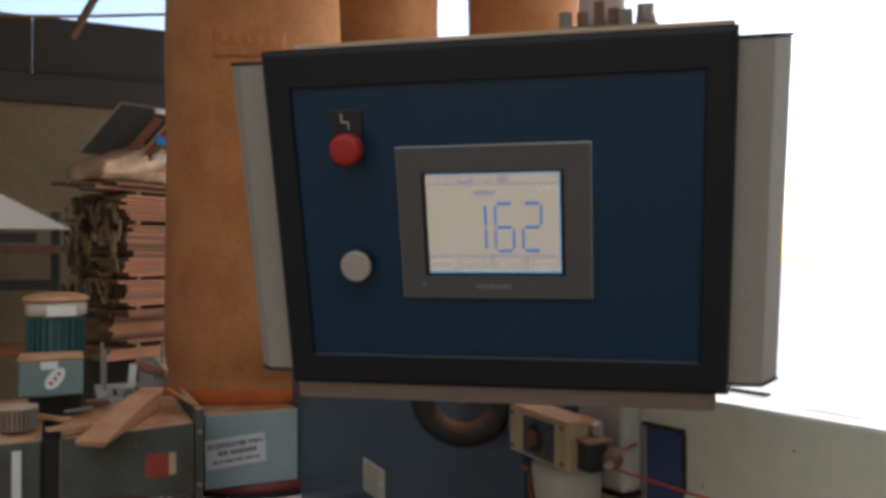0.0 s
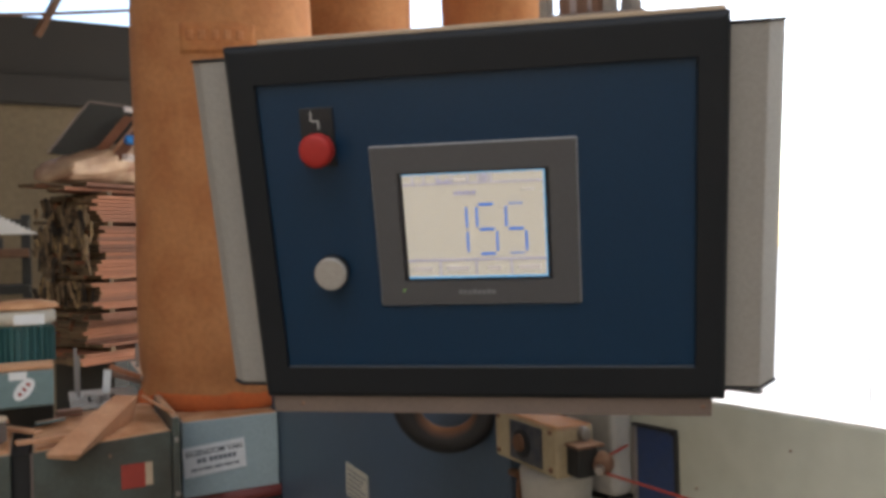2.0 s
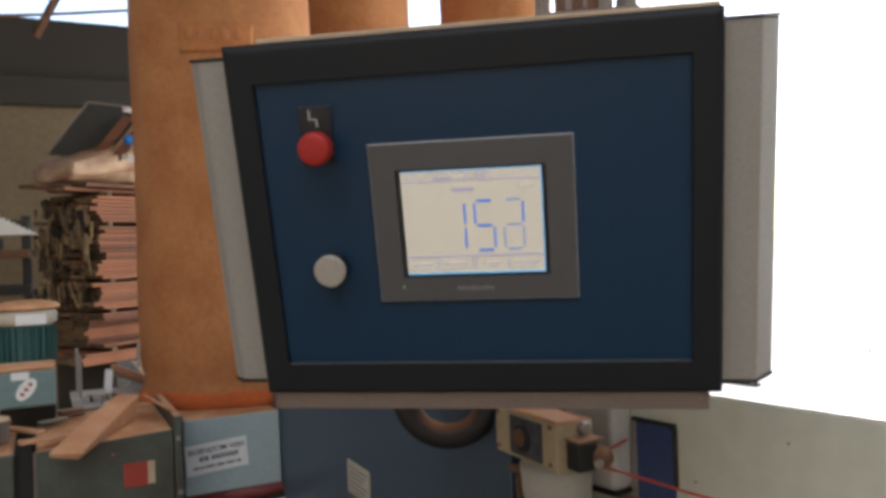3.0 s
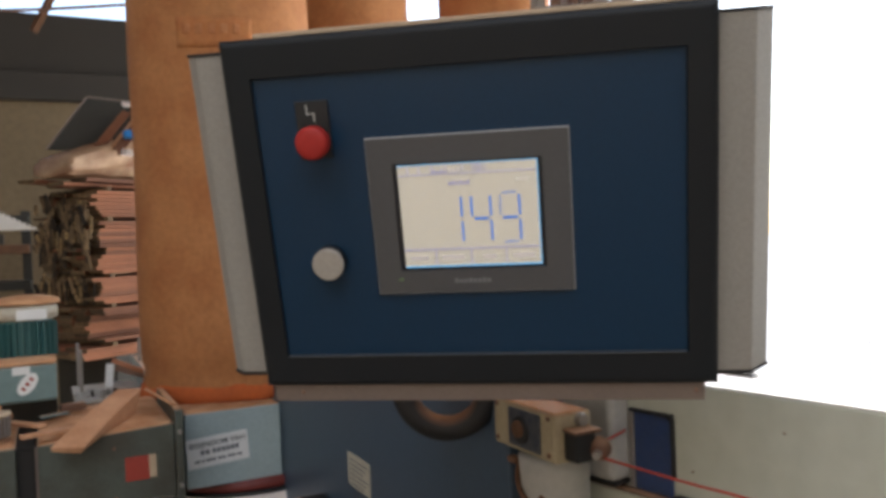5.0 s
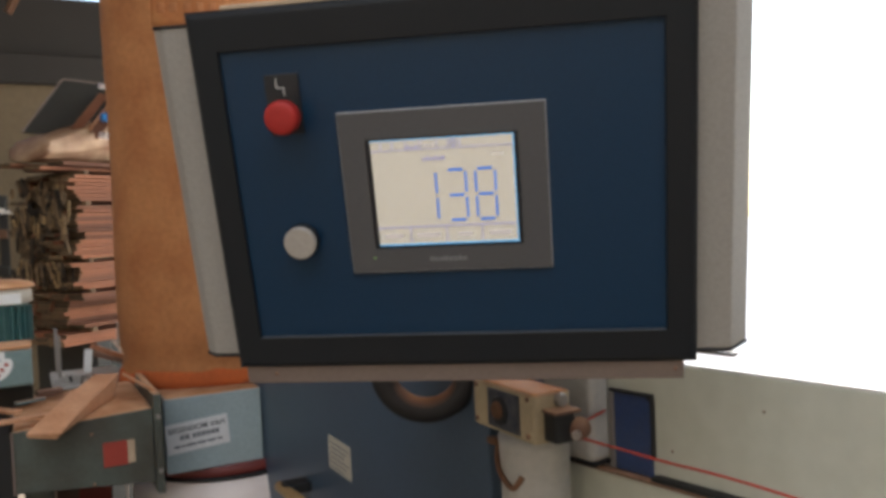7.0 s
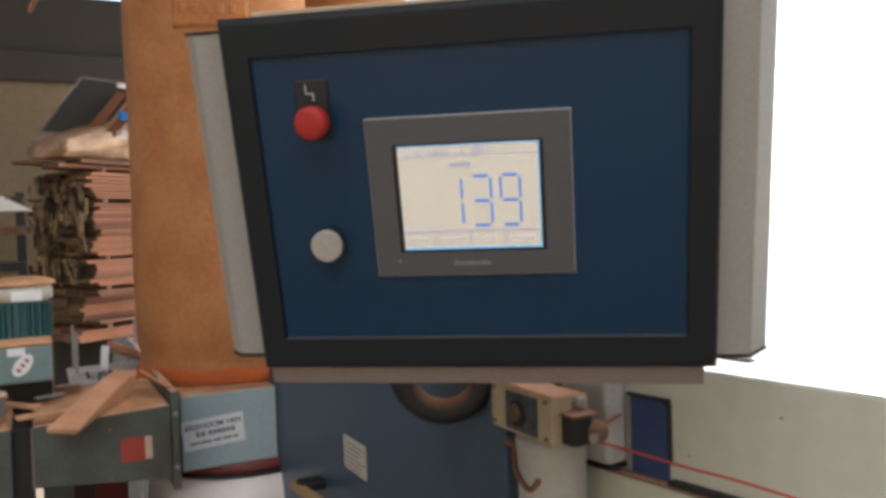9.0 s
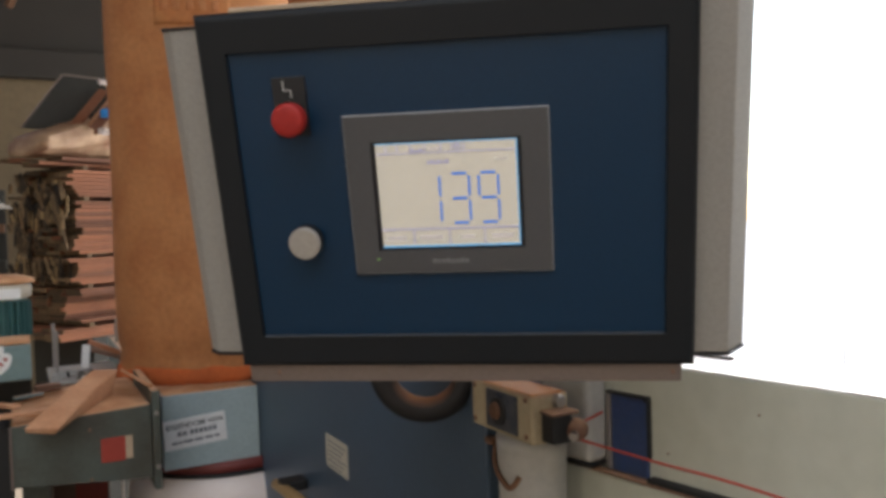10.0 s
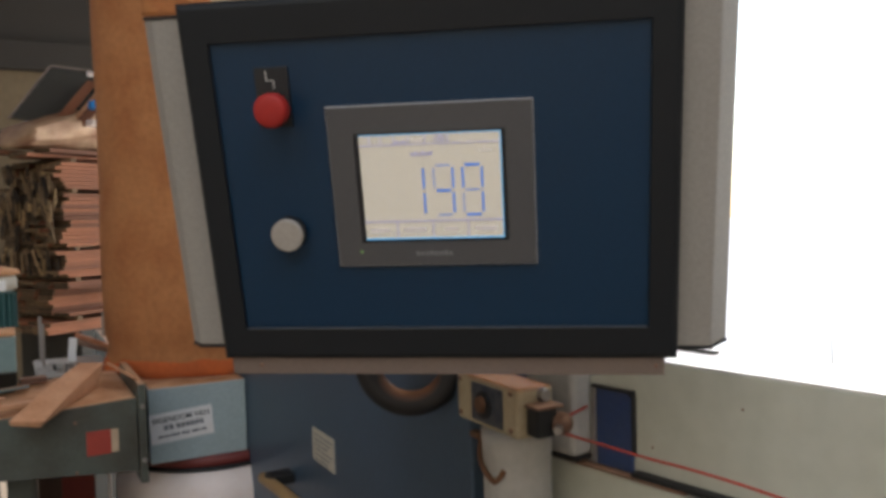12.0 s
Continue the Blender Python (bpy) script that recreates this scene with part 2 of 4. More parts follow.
def lathe(profile, seg=48, wobble=None, bm=None, closed=True):
    """Turns (radius, height) pairs about z; wobble(angle, height) scales the radius."""
    bm = bm or bmesh.new()
    rings = []
    for r, z in profile:
        ring = []
        for i in range(seg):
            a = 2 * math.pi * i / seg
            k = r * (wobble(a, z) if wobble else 1)
            ring.append(bm.verts.new((k * math.cos(a), k * math.sin(a), z)))
        rings.append(ring)
    for a, b in zip(rings, rings[1:]):
        for i in range(seg):
            j = (i + 1) % seg
            bm.faces.new((a[i], a[j], b[j], b[i]))
    if closed:
        bm.faces.new(rings[0])
        bm.faces.new(rings[-1])
    return bm


def hose(points, r, seg=10, steps=10):
    """A round cable through points, smoothed."""
    pts = [Vector(p) for p in points]
    line = []
    for i in range(len(pts) - 1):
        a, b = pts[max(i - 1, 0)], pts[i]
        c, d = pts[i + 1], pts[min(i + 2, len(pts) - 1)]
        for k in range(steps):
            t = k / steps
            line.append(0.5 * (2 * b + (c - a) * t + (2 * a - 5 * b + 4 * c - d) * t * t + (3 * b - a - 3 * c + d) * t ** 3))
    line.append(pts[-1])
    bm = bmesh.new()
    rings = []
    for i, p in enumerate(line):
        d = line[min(i + 1, len(line) - 1)] - line[max(i - 1, 0)]
        q = d.to_track_quat("Z", "Y")
        rings.append([bm.verts.new(p + q @ Vector((r * math.cos(2 * math.pi * k / seg), r * math.sin(2 * math.pi * k / seg), 0))) for k in range(seg)])
    for a, b in zip(rings, rings[1:]):
        for i in range(seg):
            bm.faces.new((a[i], a[(i + 1) % seg], b[(i + 1) % seg], b[i]))
    bm.faces.new(rings[0])
    bm.faces.new(rings[-1])
    return bm


def prism(outline, axis, a, b, bevel=0.0):
    """An outline in the plane across an axis, drawn out from a to b along it."""
    bm = bmesh.new()
    place = {"x": lambda u, v, w: (w, u, v), "y": lambda u, v, w: (u, w, v), "z": lambda u, v, w: (u, v, w)}[axis]
    lo = [bm.verts.new(place(u, v, a)) for u, v in outline]
    hi = [bm.verts.new(place(u, v, b)) for u, v in outline]
    bm.faces.new(lo)
    bm.faces.new(hi)
    for i in range(len(outline)):
        j = (i + 1) % len(outline)
        bm.faces.new((lo[i], lo[j], hi[j], hi[i]))
    if bevel:
        bmesh.ops.recalc_face_normals(bm, faces=bm.faces)
        bmesh.ops.bevel(bm, geom=bm.edges[:], offset=bevel, segments=2, affect="EDGES", profile=0.5)
    return bm


def rough_sheet(x0, x1, y0, y1, z, height, nx, ny, scale=12.0, seed=0.0, base=0.0):
    """A heap of loose dust with an uneven top and thin edges, standing on z."""
    bm = bmesh.new()
    top = []
    for j in range(ny + 1):
        row = []
        for i in range(nx + 1):
            x, y = x0 + (x1 - x0) * i / nx, y0 + (y1 - y0) * j / ny
            edge = min(1, 4 * min(i / nx, 1 - i / nx), 4 * min(j / ny, 1 - j / ny))
            h = base + height * edge * (0.55 + 0.9 * noise.noise((x * scale + seed, y * scale, seed)) + 0.35 * noise.noise((x * scale * 3, y * scale * 3, seed + 5)))
            row.append(bm.verts.new((x, y, z + max(0.0015, h))))
        top.append(row)
    for j in range(ny):
        for i in range(nx):
            bm.faces.new((top[j][i], top[j][i + 1], top[j + 1][i + 1], top[j + 1][i]))
    rim = [e for e in bm.edges if e.is_boundary]
    low = bmesh.ops.extrude_edge_only(bm, edges=rim)["geom"]
    for v in low:
        if isinstance(v, bmesh.types.BMVert):
            v.co.z = z
    return bm


# ---- the hall ----


def hall():
    wall = box(-5.2, 1.7, 6.5, 6.7, 0, 2.87)
    single("wall_north", wall, M_WALL, "olive brown panelled workshop wall with dusty seams", "wall", kind="structure")
    clad = bmesh.new()
    for k in range(6):
        box(-5.2 + k * 1.15, -5.2 + k * 1.15 + 1.142, 6.5, 6.7, 2.9, 3.5, 0.004, 1, bm=clad)
    single("wall_upper", clad, M_DARKWALL, "dark cladding panels under a strip of skylight", "wall", kind="structure")
    single("wall_header", box(-5.2, 4.3, 6.5, 6.7, 4.55, 5.0), M_DARKWALL, "dark beam over the skylight strip", "wall", kind="structure")
    single("wall_beam", box(-5.2, 1.7, 6.40, 6.498, 2.80, 3.02, 0.006), M_DARKWALL, "dark steel rail along the wall", "wall", kind="structure")
    single("wall_west", box(-5.4, -5.2, -5.2, 6.7, 0, 5.0), M_HALL, "pale plastered hall wall", "wall", kind="structure")
    single("wall_south", box(-5.2, 4.3, -5.4, -5.2, 0, 5.0), M_HALL, "pale plastered hall wall", "wall", kind="structure")
    east = box(4.1, 4.3, -5.2, -1.2, 0, 4.4)
    box(4.1, 4.3, -5.2, 6.7, 4.4, 5.0, bm=east)
    single("wall_east", east, M_HALL, "pale hall wall with a wide open doorway", "wall", kind="structure")
    single("floor", box(-5.4, 4.3, -5.4, 6.7, -0.2, 0), M_FLOOR, "dusty concrete workshop floor", "floor", kind="structure")
    # the roof's opening is added, out of view, to let the fill in
    roof = box(-5.4, 4.3, -0.8, 6.7, 5.0, 5.15)
    box(-5.4, 4.3, -5.4, -4.6, 5.0, 5.15, bm=roof)
    box(-5.4, -4.4, -4.6, -0.8, 5.0, 5.15, bm=roof)
    box(1.4, 4.3, -4.6, -0.8, 5.0, 5.15, bm=roof)
    single("ceiling", roof, M_ROOF, "dark boarded workshop roof with an added unseen opening for fill light", "ceiling", kind="structure")
    single("ground", box(-120, 160, -120, 160, -0.4, -0.21), M_YARD, "pale concrete yard outside the hall", "ground", kind="structure")


hall()


def rafter():
    t = thing("roof_strut", "rusty steel strut hanging below the dark roof", "strut")
    bm = box(-0.03, 0.03, -0.004, 0.004, -0.36, 1.62, 0.001)
    box(-0.004, 0.004, -0.04, 0.0, -0.36, 1.62, bm=bm)
    part("flange", bm, M_RUST, t)
    t.matrix_basis = pose(-0.16, 6.0, 3.55, 0, 26, 0)
    w = single("roof_cable", hose([(-5.2, 5.8, 2.9), (-1.6, 5.8, 3.22), (-0.6, 5.8, 3.30), (0.25, 5.8, 3.42), (1.4, 5.8, 3.62), (4.12, 5.8, 4.45)], 0.012, 8, 6), M_RUST, "dark sagging cable below the skylight", "cable")
    return t, w


rafter()

# ---- control panel ----
PANEL = pose(0, 0, 1.6, 0, 0, -37) @ pose(0, 0, 0, 14)

SEGMENTS = {"0": "abcdef", "1": "bc", "2": "abged", "3": "abgcd", "4": "fgbc", "5": "afgcd", "6": "afgedc", "7": "abcf", "8": "abcdefg", "9": "abcdfg"}
READING = [(0, 162), (0.2, 161), (0.45, 160), (0.84, 158), (1.36, 157), (1.56, 156), (1.76, 155), (2.06, 154), (2.38, 153), (2.66, 152), (2.95, 151), (3.1, 150),
           (3.4, 149), (3.65, 148), (3.9, 147), (4.15, 146), (4.4, 145), (4.65, 144), (4.95, 143), (5.28, 142), (5.6, 141), (5.76, 140), (6.13, 138), (8.1, 139), (11.92, 140)]
LIT, HALF, DARK = -0.00140, -0.00082, 0.0028  # before the film, under it, behind the screen
segment_parts = []


def control_panel():
    t = thing("control_panel", "navy control panel in a black frame, hung from a pipe", "control panel", PANEL)
    part("housing", box(-0.197, 0.197, 0.016, 0.115, -0.150, 0.151, 0.004), M_FRAME, t)
    part("top_cover", box(-0.176, 0.199, 0.010, 0.112, 0.1515, 0.1612, 0.0015), M_TAN, t, "pale dusty top cover")
    part("front_plate", box(-0.1785, 0.1775, 0.002, 0.0155, -0.1270, 0.1245, 0.0006), M_PLATE, t, "navy blue painted front plate")
    # the black frame: four mouldings with a rounded outer edge, mitred at the corners
    def moulding(w):
        arc = [(w - 0.007 + 0.007 * math.sin(a), 0.005 - 0.007 * math.cos(a)) for a in (math.pi / 2 * i / 6 for i in range(7))]
        return [(0.0, 0.006), (0.0, -0.0012), (0.0008, -0.002)] + arc + [(w, 0.018), (0.0, 0.018)]
    left, right, top, bottom = moulding(0.0254), moulding(0.0247), moulding(0.0335), moulding(0.0305)
    x0, x1, z0, z1 = -0.178, 0.1765, -0.1258, 0.1240
    loops = [[(x + sx * u, y, z + sz * v) for (u, y), (v, _) in zip(side, rail)]
             for x, sx, side, z, sz, rail in ((x0, -1, left, z0, -1, bottom), (x1, 1, right, z0, -1, bottom), (x1, 1, right, z1, 1, top), (x0, -1, left, z1, 1, top))]
    for i, name in enumerate(("frame_bottom", "frame_side", "frame_top", "frame_side")):
        bm = bmesh.new()
        one, two = ([bm.verts.new(v) for v in loops[k % 4]] for k in (i, i + 1))
        for k in range(len(one)):
            j = (k + 1) % len(one)
            bm.faces.new((one[k], one[j], two[j], two[k]))
        bm.faces.new(one)
        bm.faces.new(two)
        part(name, bm, M_FRAME, t)
    # highlight line along the plate's lower edge, put in as a paler strip
    part("highlight_lip", box(-0.1765, 0.1750, -0.0030, 0.0016, -0.1262, -0.1250, 0.0003), M_LIP_HIGHLIGHT, t, "thin lip under the plate with a painted highlight")
    # grey rails with a slanting outer face and black end caps
    for s in (-1, 1):
        slant, wide, face = (0.033, 0.2465, 0.2300) if s > 0 else (0.022, 0.2420, 0.2315)
        prof = [(s * 0.197, 0.014), (s * face, 0.014), (s * wide, slant), (s * wide, 0.085), (s * 0.197, 0.085)]
        low = -0.1500 if s > 0 else -0.1475
        part("side_rail", prism(prof, "z", low, 0.1465, 0.0012), M_RAIL, t, "grey aluminium side rail")
        cap = [(s * 0.1965, 0.013), (s * (face + 0.0008), 0.013), (s * (wide + 0.001), slant - 0.0005), (s * (wide + 0.001), 0.0865), (s * 0.1965, 0.0865)]
        part("end_cap", prism(cap, "z", 0.1466, 0.1492, 0.0006), M_CAP, t, "black rail end cap")
        part("end_cap", prism(cap, "z", low - 0.0027, low - 0.0001, 0.0006), M_CAP, t, "black rail end cap")
    strip = part("bottom_strip", box(-0.1985, 0.1909, 0.004, 0.012, -0.1728, -0.1566, 0.001), M_STRIP, t, "dusty aluminium strip below the frame")
    for x in (-0.170, 0.1835):
        part("screw", tube((x, 0.0045, -0.1635), (x, 0.0022, -0.1635), 0.0017, 0.0014, 12), M_BROWN, strip)
    # operator display
    # the edge highlight is put into the unit's paler base colour
    hmi = part("display_unit", prism([(-0.0855, -0.069), (0.0855, -0.069), (0.0855, 0.069), (-0.0855, 0.069)], "y", 0.0, 0.0058, 0.0008), M_EDGE_HIGHLIGHT, t, "grey touch display with a painted thin edge highlight")
    ring = bmesh.new()
    for x0, x1, z0, z1 in ((-0.0846, -0.0632, -0.0681, 0.0681), (0.0625, 0.0846, -0.0681, 0.0681), (-0.0632, 0.0625, 0.0463, 0.0681), (-0.0632, 0.0625, -0.0681, -0.0475)):
        box(x0, x1, -0.0012, 0.0004, z0, z1, bm=ring)
    part("bezel", ring, M_BEZEL, hmi, "mid-grey display bezel")
    part("screen_border", box(-0.0631, 0.0624, -0.0004, -0.0001, -0.0474, 0.0462), M_GASKET, hmi, "black screen border")
    part("screen", box(-0.0590, 0.0588, -0.0006, 0.0003, -0.0448, 0.0445), M_SCREEN, hmi, "lit cream display screen")
    part("fade_film", box(-0.0590, 0.0588, -0.00105, -0.00098, -0.0448, 0.0445), M_FILM, hmi, "added milky film that pales the changing bars")
    ink = [(-0.0588, 0.0580, 0.0354, 0.0360, M_INK), (-0.0588, 0.0580, -0.0297, -0.0287, M_INK)]
    ink += [(x, x + 0.0008, -0.0428, -0.0297, M_INK) for x in (-0.0318, -0.0012, 0.0286)]
    ink += [(x, x + 0.0006, 0.0360, 0.0430, M_INK) for x in (-0.0505, -0.041, -0.0300, -0.0176, -0.004, 0.0048, 0.0148)]
    ink += [(-0.0295, -0.0185, 0.0368, 0.0378, M_INK), (-0.0280, -0.0270, 0.0378, 0.0398, M_INK), (-0.0215, -0.0205, 0.0378, 0.0398, M_INK)]
    ink += [(-0.0150, -0.0130, 0.0372, 0.0400, M_INK_PALE), (-0.0120, -0.0090, 0.0372, 0.0395, M_INK_PALE), (-0.0080, -0.0055, 0.0372, 0.0402, M_INK_PALE)]
    ink += [(-0.0160 + 0.0031 * i, -0.0160 + 0.0031 * i + 0.0022, 0.0262, 0.0284 + 0.0010 * (i % 2), M_INK) for i in range(6)]
    ink += [(0.0405 + 0.0026 * i, 0.0405 + 0.0026 * i + 0.0018, 0.0278, 0.0295, M_INK_PALE) for i in range(4)]
    ink += [(-0.0545, -0.038, -0.0385, -0.0350, M_INK_PALE), (-0.0265, -0.0065, -0.0385, -0.0348, M_INK_PALE), (0.0085, 0.0205, -0.0385, -0.0352, M_INK_PALE), (0.0345, 0.053, -0.0385, -0.0348, M_INK_PALE)]
    ink += [(-0.0590, 0.0588, -0.0448, -0.0436, M_CYAN), (-0.0590, 0.0588, 0.0439, 0.0445, M_CYAN), (0.0580, 0.0588, -0.0436, 0.0439, M_CYAN)]
    for x0, x1, z0, z1, m in ink:
        part("screen_mark", box(x0, x1, -0.00138, -0.00070, z0, z1), m, hmi)
    icon = bmesh.new()
    for i in range(14):
        a = radians(120 + i * 300 / 13 + 0)
        c = (0.0098 + 0.0024 * math.cos(a), 0.0398 + 0.0024 * math.sin(a))
        box(c[0] - 0.0005, c[0] + 0.0005, -0.00140, -0.00070, c[1] - 0.0005, c[1] + 0.0005, bm=icon)
    box(0.0094, 0.0102, -0.00141, -0.00070, 0.0400, 0.0430, bm=icon)
    part("power_symbol", icon, M_INK, hmi, "violet power symbol")
    for i in range(8):
        part("lettering", box(-0.0170 + 0.0040 * i, -0.0170 + 0.0040 * i + 0.0030, -0.0015, -0.0011, -0.0594, -0.0562 + 0.0008 * (i % 3 == 0)), M_MARK, hmi)
    part("led", tube((-0.0643, -0.0010, -0.0552), (-0.0643, -0.0017, -0.0552), 0.0007, 0.0006, 10), M_LED, hmi, "small green lamp")
    # seven-bar figures: each bar stands before the film when lit, lies under it while it changes, and sinks behind the screen when not
    w, h, s = 0.0080, 0.0210, 0.0011
    shapes = {"a": (-w + 0.002, w - 0.002, h - s, h + s), "g": (-w + 0.002, w - 0.002, -s, s), "d": (-w + 0.002, w - 0.002, -h - s, -h + s),
              "f": (-w - s * 0.8, -w + s * 0.8, 0.002, h - 0.002), "e": (-w - s * 0.8, -w + s * 0.8, -h + 0.002, -0.002), "b": (w - s * 0.8, w + s * 0.8, 0.002, h - 0.002), "c": (w - s * 0.8, w + s * 0.8, -h + 0.002, -0.002)}
    for place, (x, used) in enumerate(((-0.0146, "bc"), (0.0100, "abcdefg"), (0.0342, "abcdefg"))):
        for k in used:
            x0, x1, z0, z1 = shapes[k]
            seg = part("figure_bar", box(x0, x1, -0.00008, 0.00012, z0, z1, 0.00005, 1), M_SEG, hmi)
            segment_parts.append((seg, place, k, x, -0.0035))
    # emergency stop with its legend plate
    stop = part("stop_holder", box(-0.1422, -0.1132, -0.0005, 0.002, 0.0545, 0.1035, 0.0008), M_LEGEND, t, "black legend plate of the stop button")
    for x0, x1, z0, z1 in ((-0.1325, -0.1317, 0.0930, 0.1005), (-0.1325, -0.1257, 0.0922, 0.0930), (-0.1265, -0.1257, 0.0860, 0.0926)):
        part("engraving", box(x0, x1, -0.0010, -0.0004, z0, z1), M_LINE, stop, "white engraved stepped line")
    part("collar", tube((-0.1245, 0.0016, 0.0700), (-0.1245, -0.0160, 0.0700), 0.0100, None, 32, bevel=0.001), M_LEGEND, stop)
    head = lathe([(0.0090, -0.012), (0.0122, -0.015), (0.0136, -0.019), (0.0139, -0.0255), (0.0136, -0.0285), (0.0127, -0.0303), (0.0108, -0.0312), (0.006, -0.0316), (0.0012, -0.0317)], 40)
    head.transform(Matrix.Translation((-0.1218, 0, 0.0708)) @ pose(0, 0, 0, -90))
    part("mushroom_head", head, M_RED, stop, "red mushroom push button", smooth=True)
    btn = part("push_button", tube((-0.1262, 0.002, -0.0365), (-0.1262, -0.007, -0.0365), 0.0144, 0.0142, 40, bevel=0.0015), M_LEGEND, t, "pale round push button in a dark collar")
    part("button_cap", tube((-0.1254, -0.008, -0.0363), (-0.1254, -0.0145, -0.0363), 0.0140, None, 40, bevel=0.0016), M_WHITE_BTN, btn, "off-white button cap")
    # hanger on top of the housing
    fl = part("hanger_flange", box(0.058, 0.140, 0.020, 0.100, 0.1612, 0.1632, 0.0008), M_STRIP, t)
    for x in (0.064, 0.114):
        part("bolt", tube((x, 0.028, 0.1632), (x, 0.028, 0.1755), 0.0065, None, 6), M_STEEL, fl)
    for x, h in ((0.078, 0.012), (0.092, 0.02), (0.104, 0.014)):
        part("bolt", tube((x, 0.034, 0.1632), (x, 0.034, 0.1632 + h), 0.005, None, 6), M_BROWN, fl)
    part("hanger_pipe", tube((0.094, 0.062, 0.1605), (0.094, 0.062 + 0.242 * 3.37, 0.1605 + 0.970 * 3.37), 0.020, None, 32), M_PIPE, t, "dusty pinkish hanger pipe")
    gland = part("cable_gland", tube((0.131, 0.05, 0.1612), (0.131, 0.05, 0.180), 0.0075, None, 16, bevel=0.001), M_STEEL, t, "grey cable gland")
    part("gland_nut", tube((0.131, 0.05, 0.164), (0.131, 0.05, 0.170), 0.0095, None, 6), M_STEEL, gland)
    return t


control_panel()

# ---- blue machine with its handwheel, behind the panel ----


def blue_machine():
    t = thing("machine_cabinet", "tall blue-grey painted machine cabinet with a paper label", "machine")
    part("body", box(0.21, 0.333, 0.305, 1.512, 0.0, 1.37, 0.004), M_BODY, t)
    lab = part("label", box(0.2085, 0.2098, 0.815, 0.934, 1.098, 1.163), M_LABEL, t, "small printed pale label")
    for i in range(6):
        z = 1.153 - i * 0.0095
        part("print_bar", box(0.2078, 0.2086, 0.825 + 0.012 * (i % 3), 0.922, z - 0.003, z), M_MARK, lab)
    part("bracket", box(0.155, 0.2098, 1.060, 1.105, 1.012, 1.034, 0.004), M_CAP, t, "dark lever bracket")
    part("lever", hose([(0.168, 1.160, 1.003), (0.140, 0.869, 1.048), (0.112, 0.63, 1.075), (0.16, 0.50, 1.05), (0.212, 0.45, 1.03)], 0.0125, 12, 8), M_HANDLE, t, "ochre wooden lever", smooth=True)
    return t


blue_machine()


def handwheel():
    t = thing("handwheel", "black rubber-rimmed handwheel with brown dust on its rim", "handwheel")
    bm = bmesh.new()
    R, r = 0.060, 0.0175
    rings = []
    for i in range(56):
        a = 2 * math.pi * i / 56
        rings.append([bm.verts.new(((R + r * math.cos(b)) * math.cos(a), r * math.sin(b), (R + r * math.cos(b)) * math.sin(a))) for b in (2 * math.pi * k / 18 for k in range(18))])
    for i in range(56):
        a, b = rings[i], rings[(i + 1) % 56]
        for k in range(18):
            bm.faces.new((a[k], a[(k + 1) % 18], b[(k + 1) % 18], b[k]))
    part("rim", bm, M_RUBBER, t, smooth=True)
    hub = tube((0, 0.10, 0.0), (0, -0.012, 0.0), 0.014, None, 24, bevel=0.002)
    part("hub", hub, M_STEEL, t)
    for a in (90, 210, 330):
        c, s = math.cos(radians(a)), math.sin(radians(a))
        if a == 90:
            part("spoke", tube((0.012 * c, 0.004, 0.012 * s), (R * c, 0.0, R * s), 0.006, 0.005, 12), M_STEEL, t)
    t.matrix_basis = pose(0.164, 0.388, 1.381, 0, 0, -34)
    return t


handwheel()

# ---- cream machine with pull-cord switch ----


CREAM = pose(0.338, 0.17, 0, 0, 0, 9.7) @ pose(-0.338, -0.17, 0)


def cream_machine():
    t = thing("cream_machine", "cream white painted machine with a dusty flat top", "machine", CREAM)
    part("body", box(0.336, 0.455, -3.2, 0.300, 0.0, 1.3985, 0.002), M_CREAM, t)
    part("top_lip", box(0.3375, 0.454, -3.2, 0.299, 1.3987, 1.4005, 0.0006), M_WHITE, t, "white dusty top edge")
    part("base_ledge", box(0.322, 0.3355, -3.2, 0.30, 0.0, 1.256, 0.003), M_CREAM, t)
    part("ledge_trim", box(0.3205, 0.3355, 0.06, 0.30, 1.2562, 1.2595, 0.001), M_BROWN, t, "rust-brown dusty ledge trim")
    # no recess is cut here: a solid black bar gives its shade
    part("slot_shade_bar", box(0.3205, 0.3355, -3.2, 0.135, 1.2596, 1.2655, 0.001), M_CAP, t, "black bar for the shade in a recess along the ledge")
    win = part("inspection_panel", box(0.331, 0.3358, 0.1405, 0.1955, 1.2605, 1.356, 0.001), M_NAVY, t, "dark blue inspection panel")
    part("panel_rim", box(0.329, 0.3358, 0.1420, 0.203, 1.3562, 1.3605, 0.0015), M_CAP, win, "black top rim")
    part("panel_rim", box(0.329, 0.3358, 0.1365, 0.1403, 1.2825, 1.3560, 0.0015), M_CAP, win, "black side rim")
    part("panel_rim", box(0.329, 0.3358, 0.1957, 0.2035, 1.2610, 1.3560, 0.001), M_STEEL, win, "bare steel side rim")
    part("rim_corner", box(0.329, 0.3358, -0.004, 0.004, -0.0022, 0.0022, 0.001, m=pose(0, 0.1408, 1.3570, -45)), M_CAP, win)
    part("cover", box(0.300, 0.3356, 0.2045, 0.290, 1.270, 1.396, 0.009, 3), M_COVER, t, "grey-white rounded cover")
    part("cover_gasket", box(0.303, 0.3354, 0.2065, 0.288, 1.2645, 1.2699, 0.001), M_CAP, t)
    for y, z in ((-0.0030, 1.3623), (0.1139, 1.2969)):
        part("rivet", tube((0.336, y, z), (0.3345, y, z), 0.0016, 0.0012, 8), M_BROWN, t)
    return t


cream_machine()


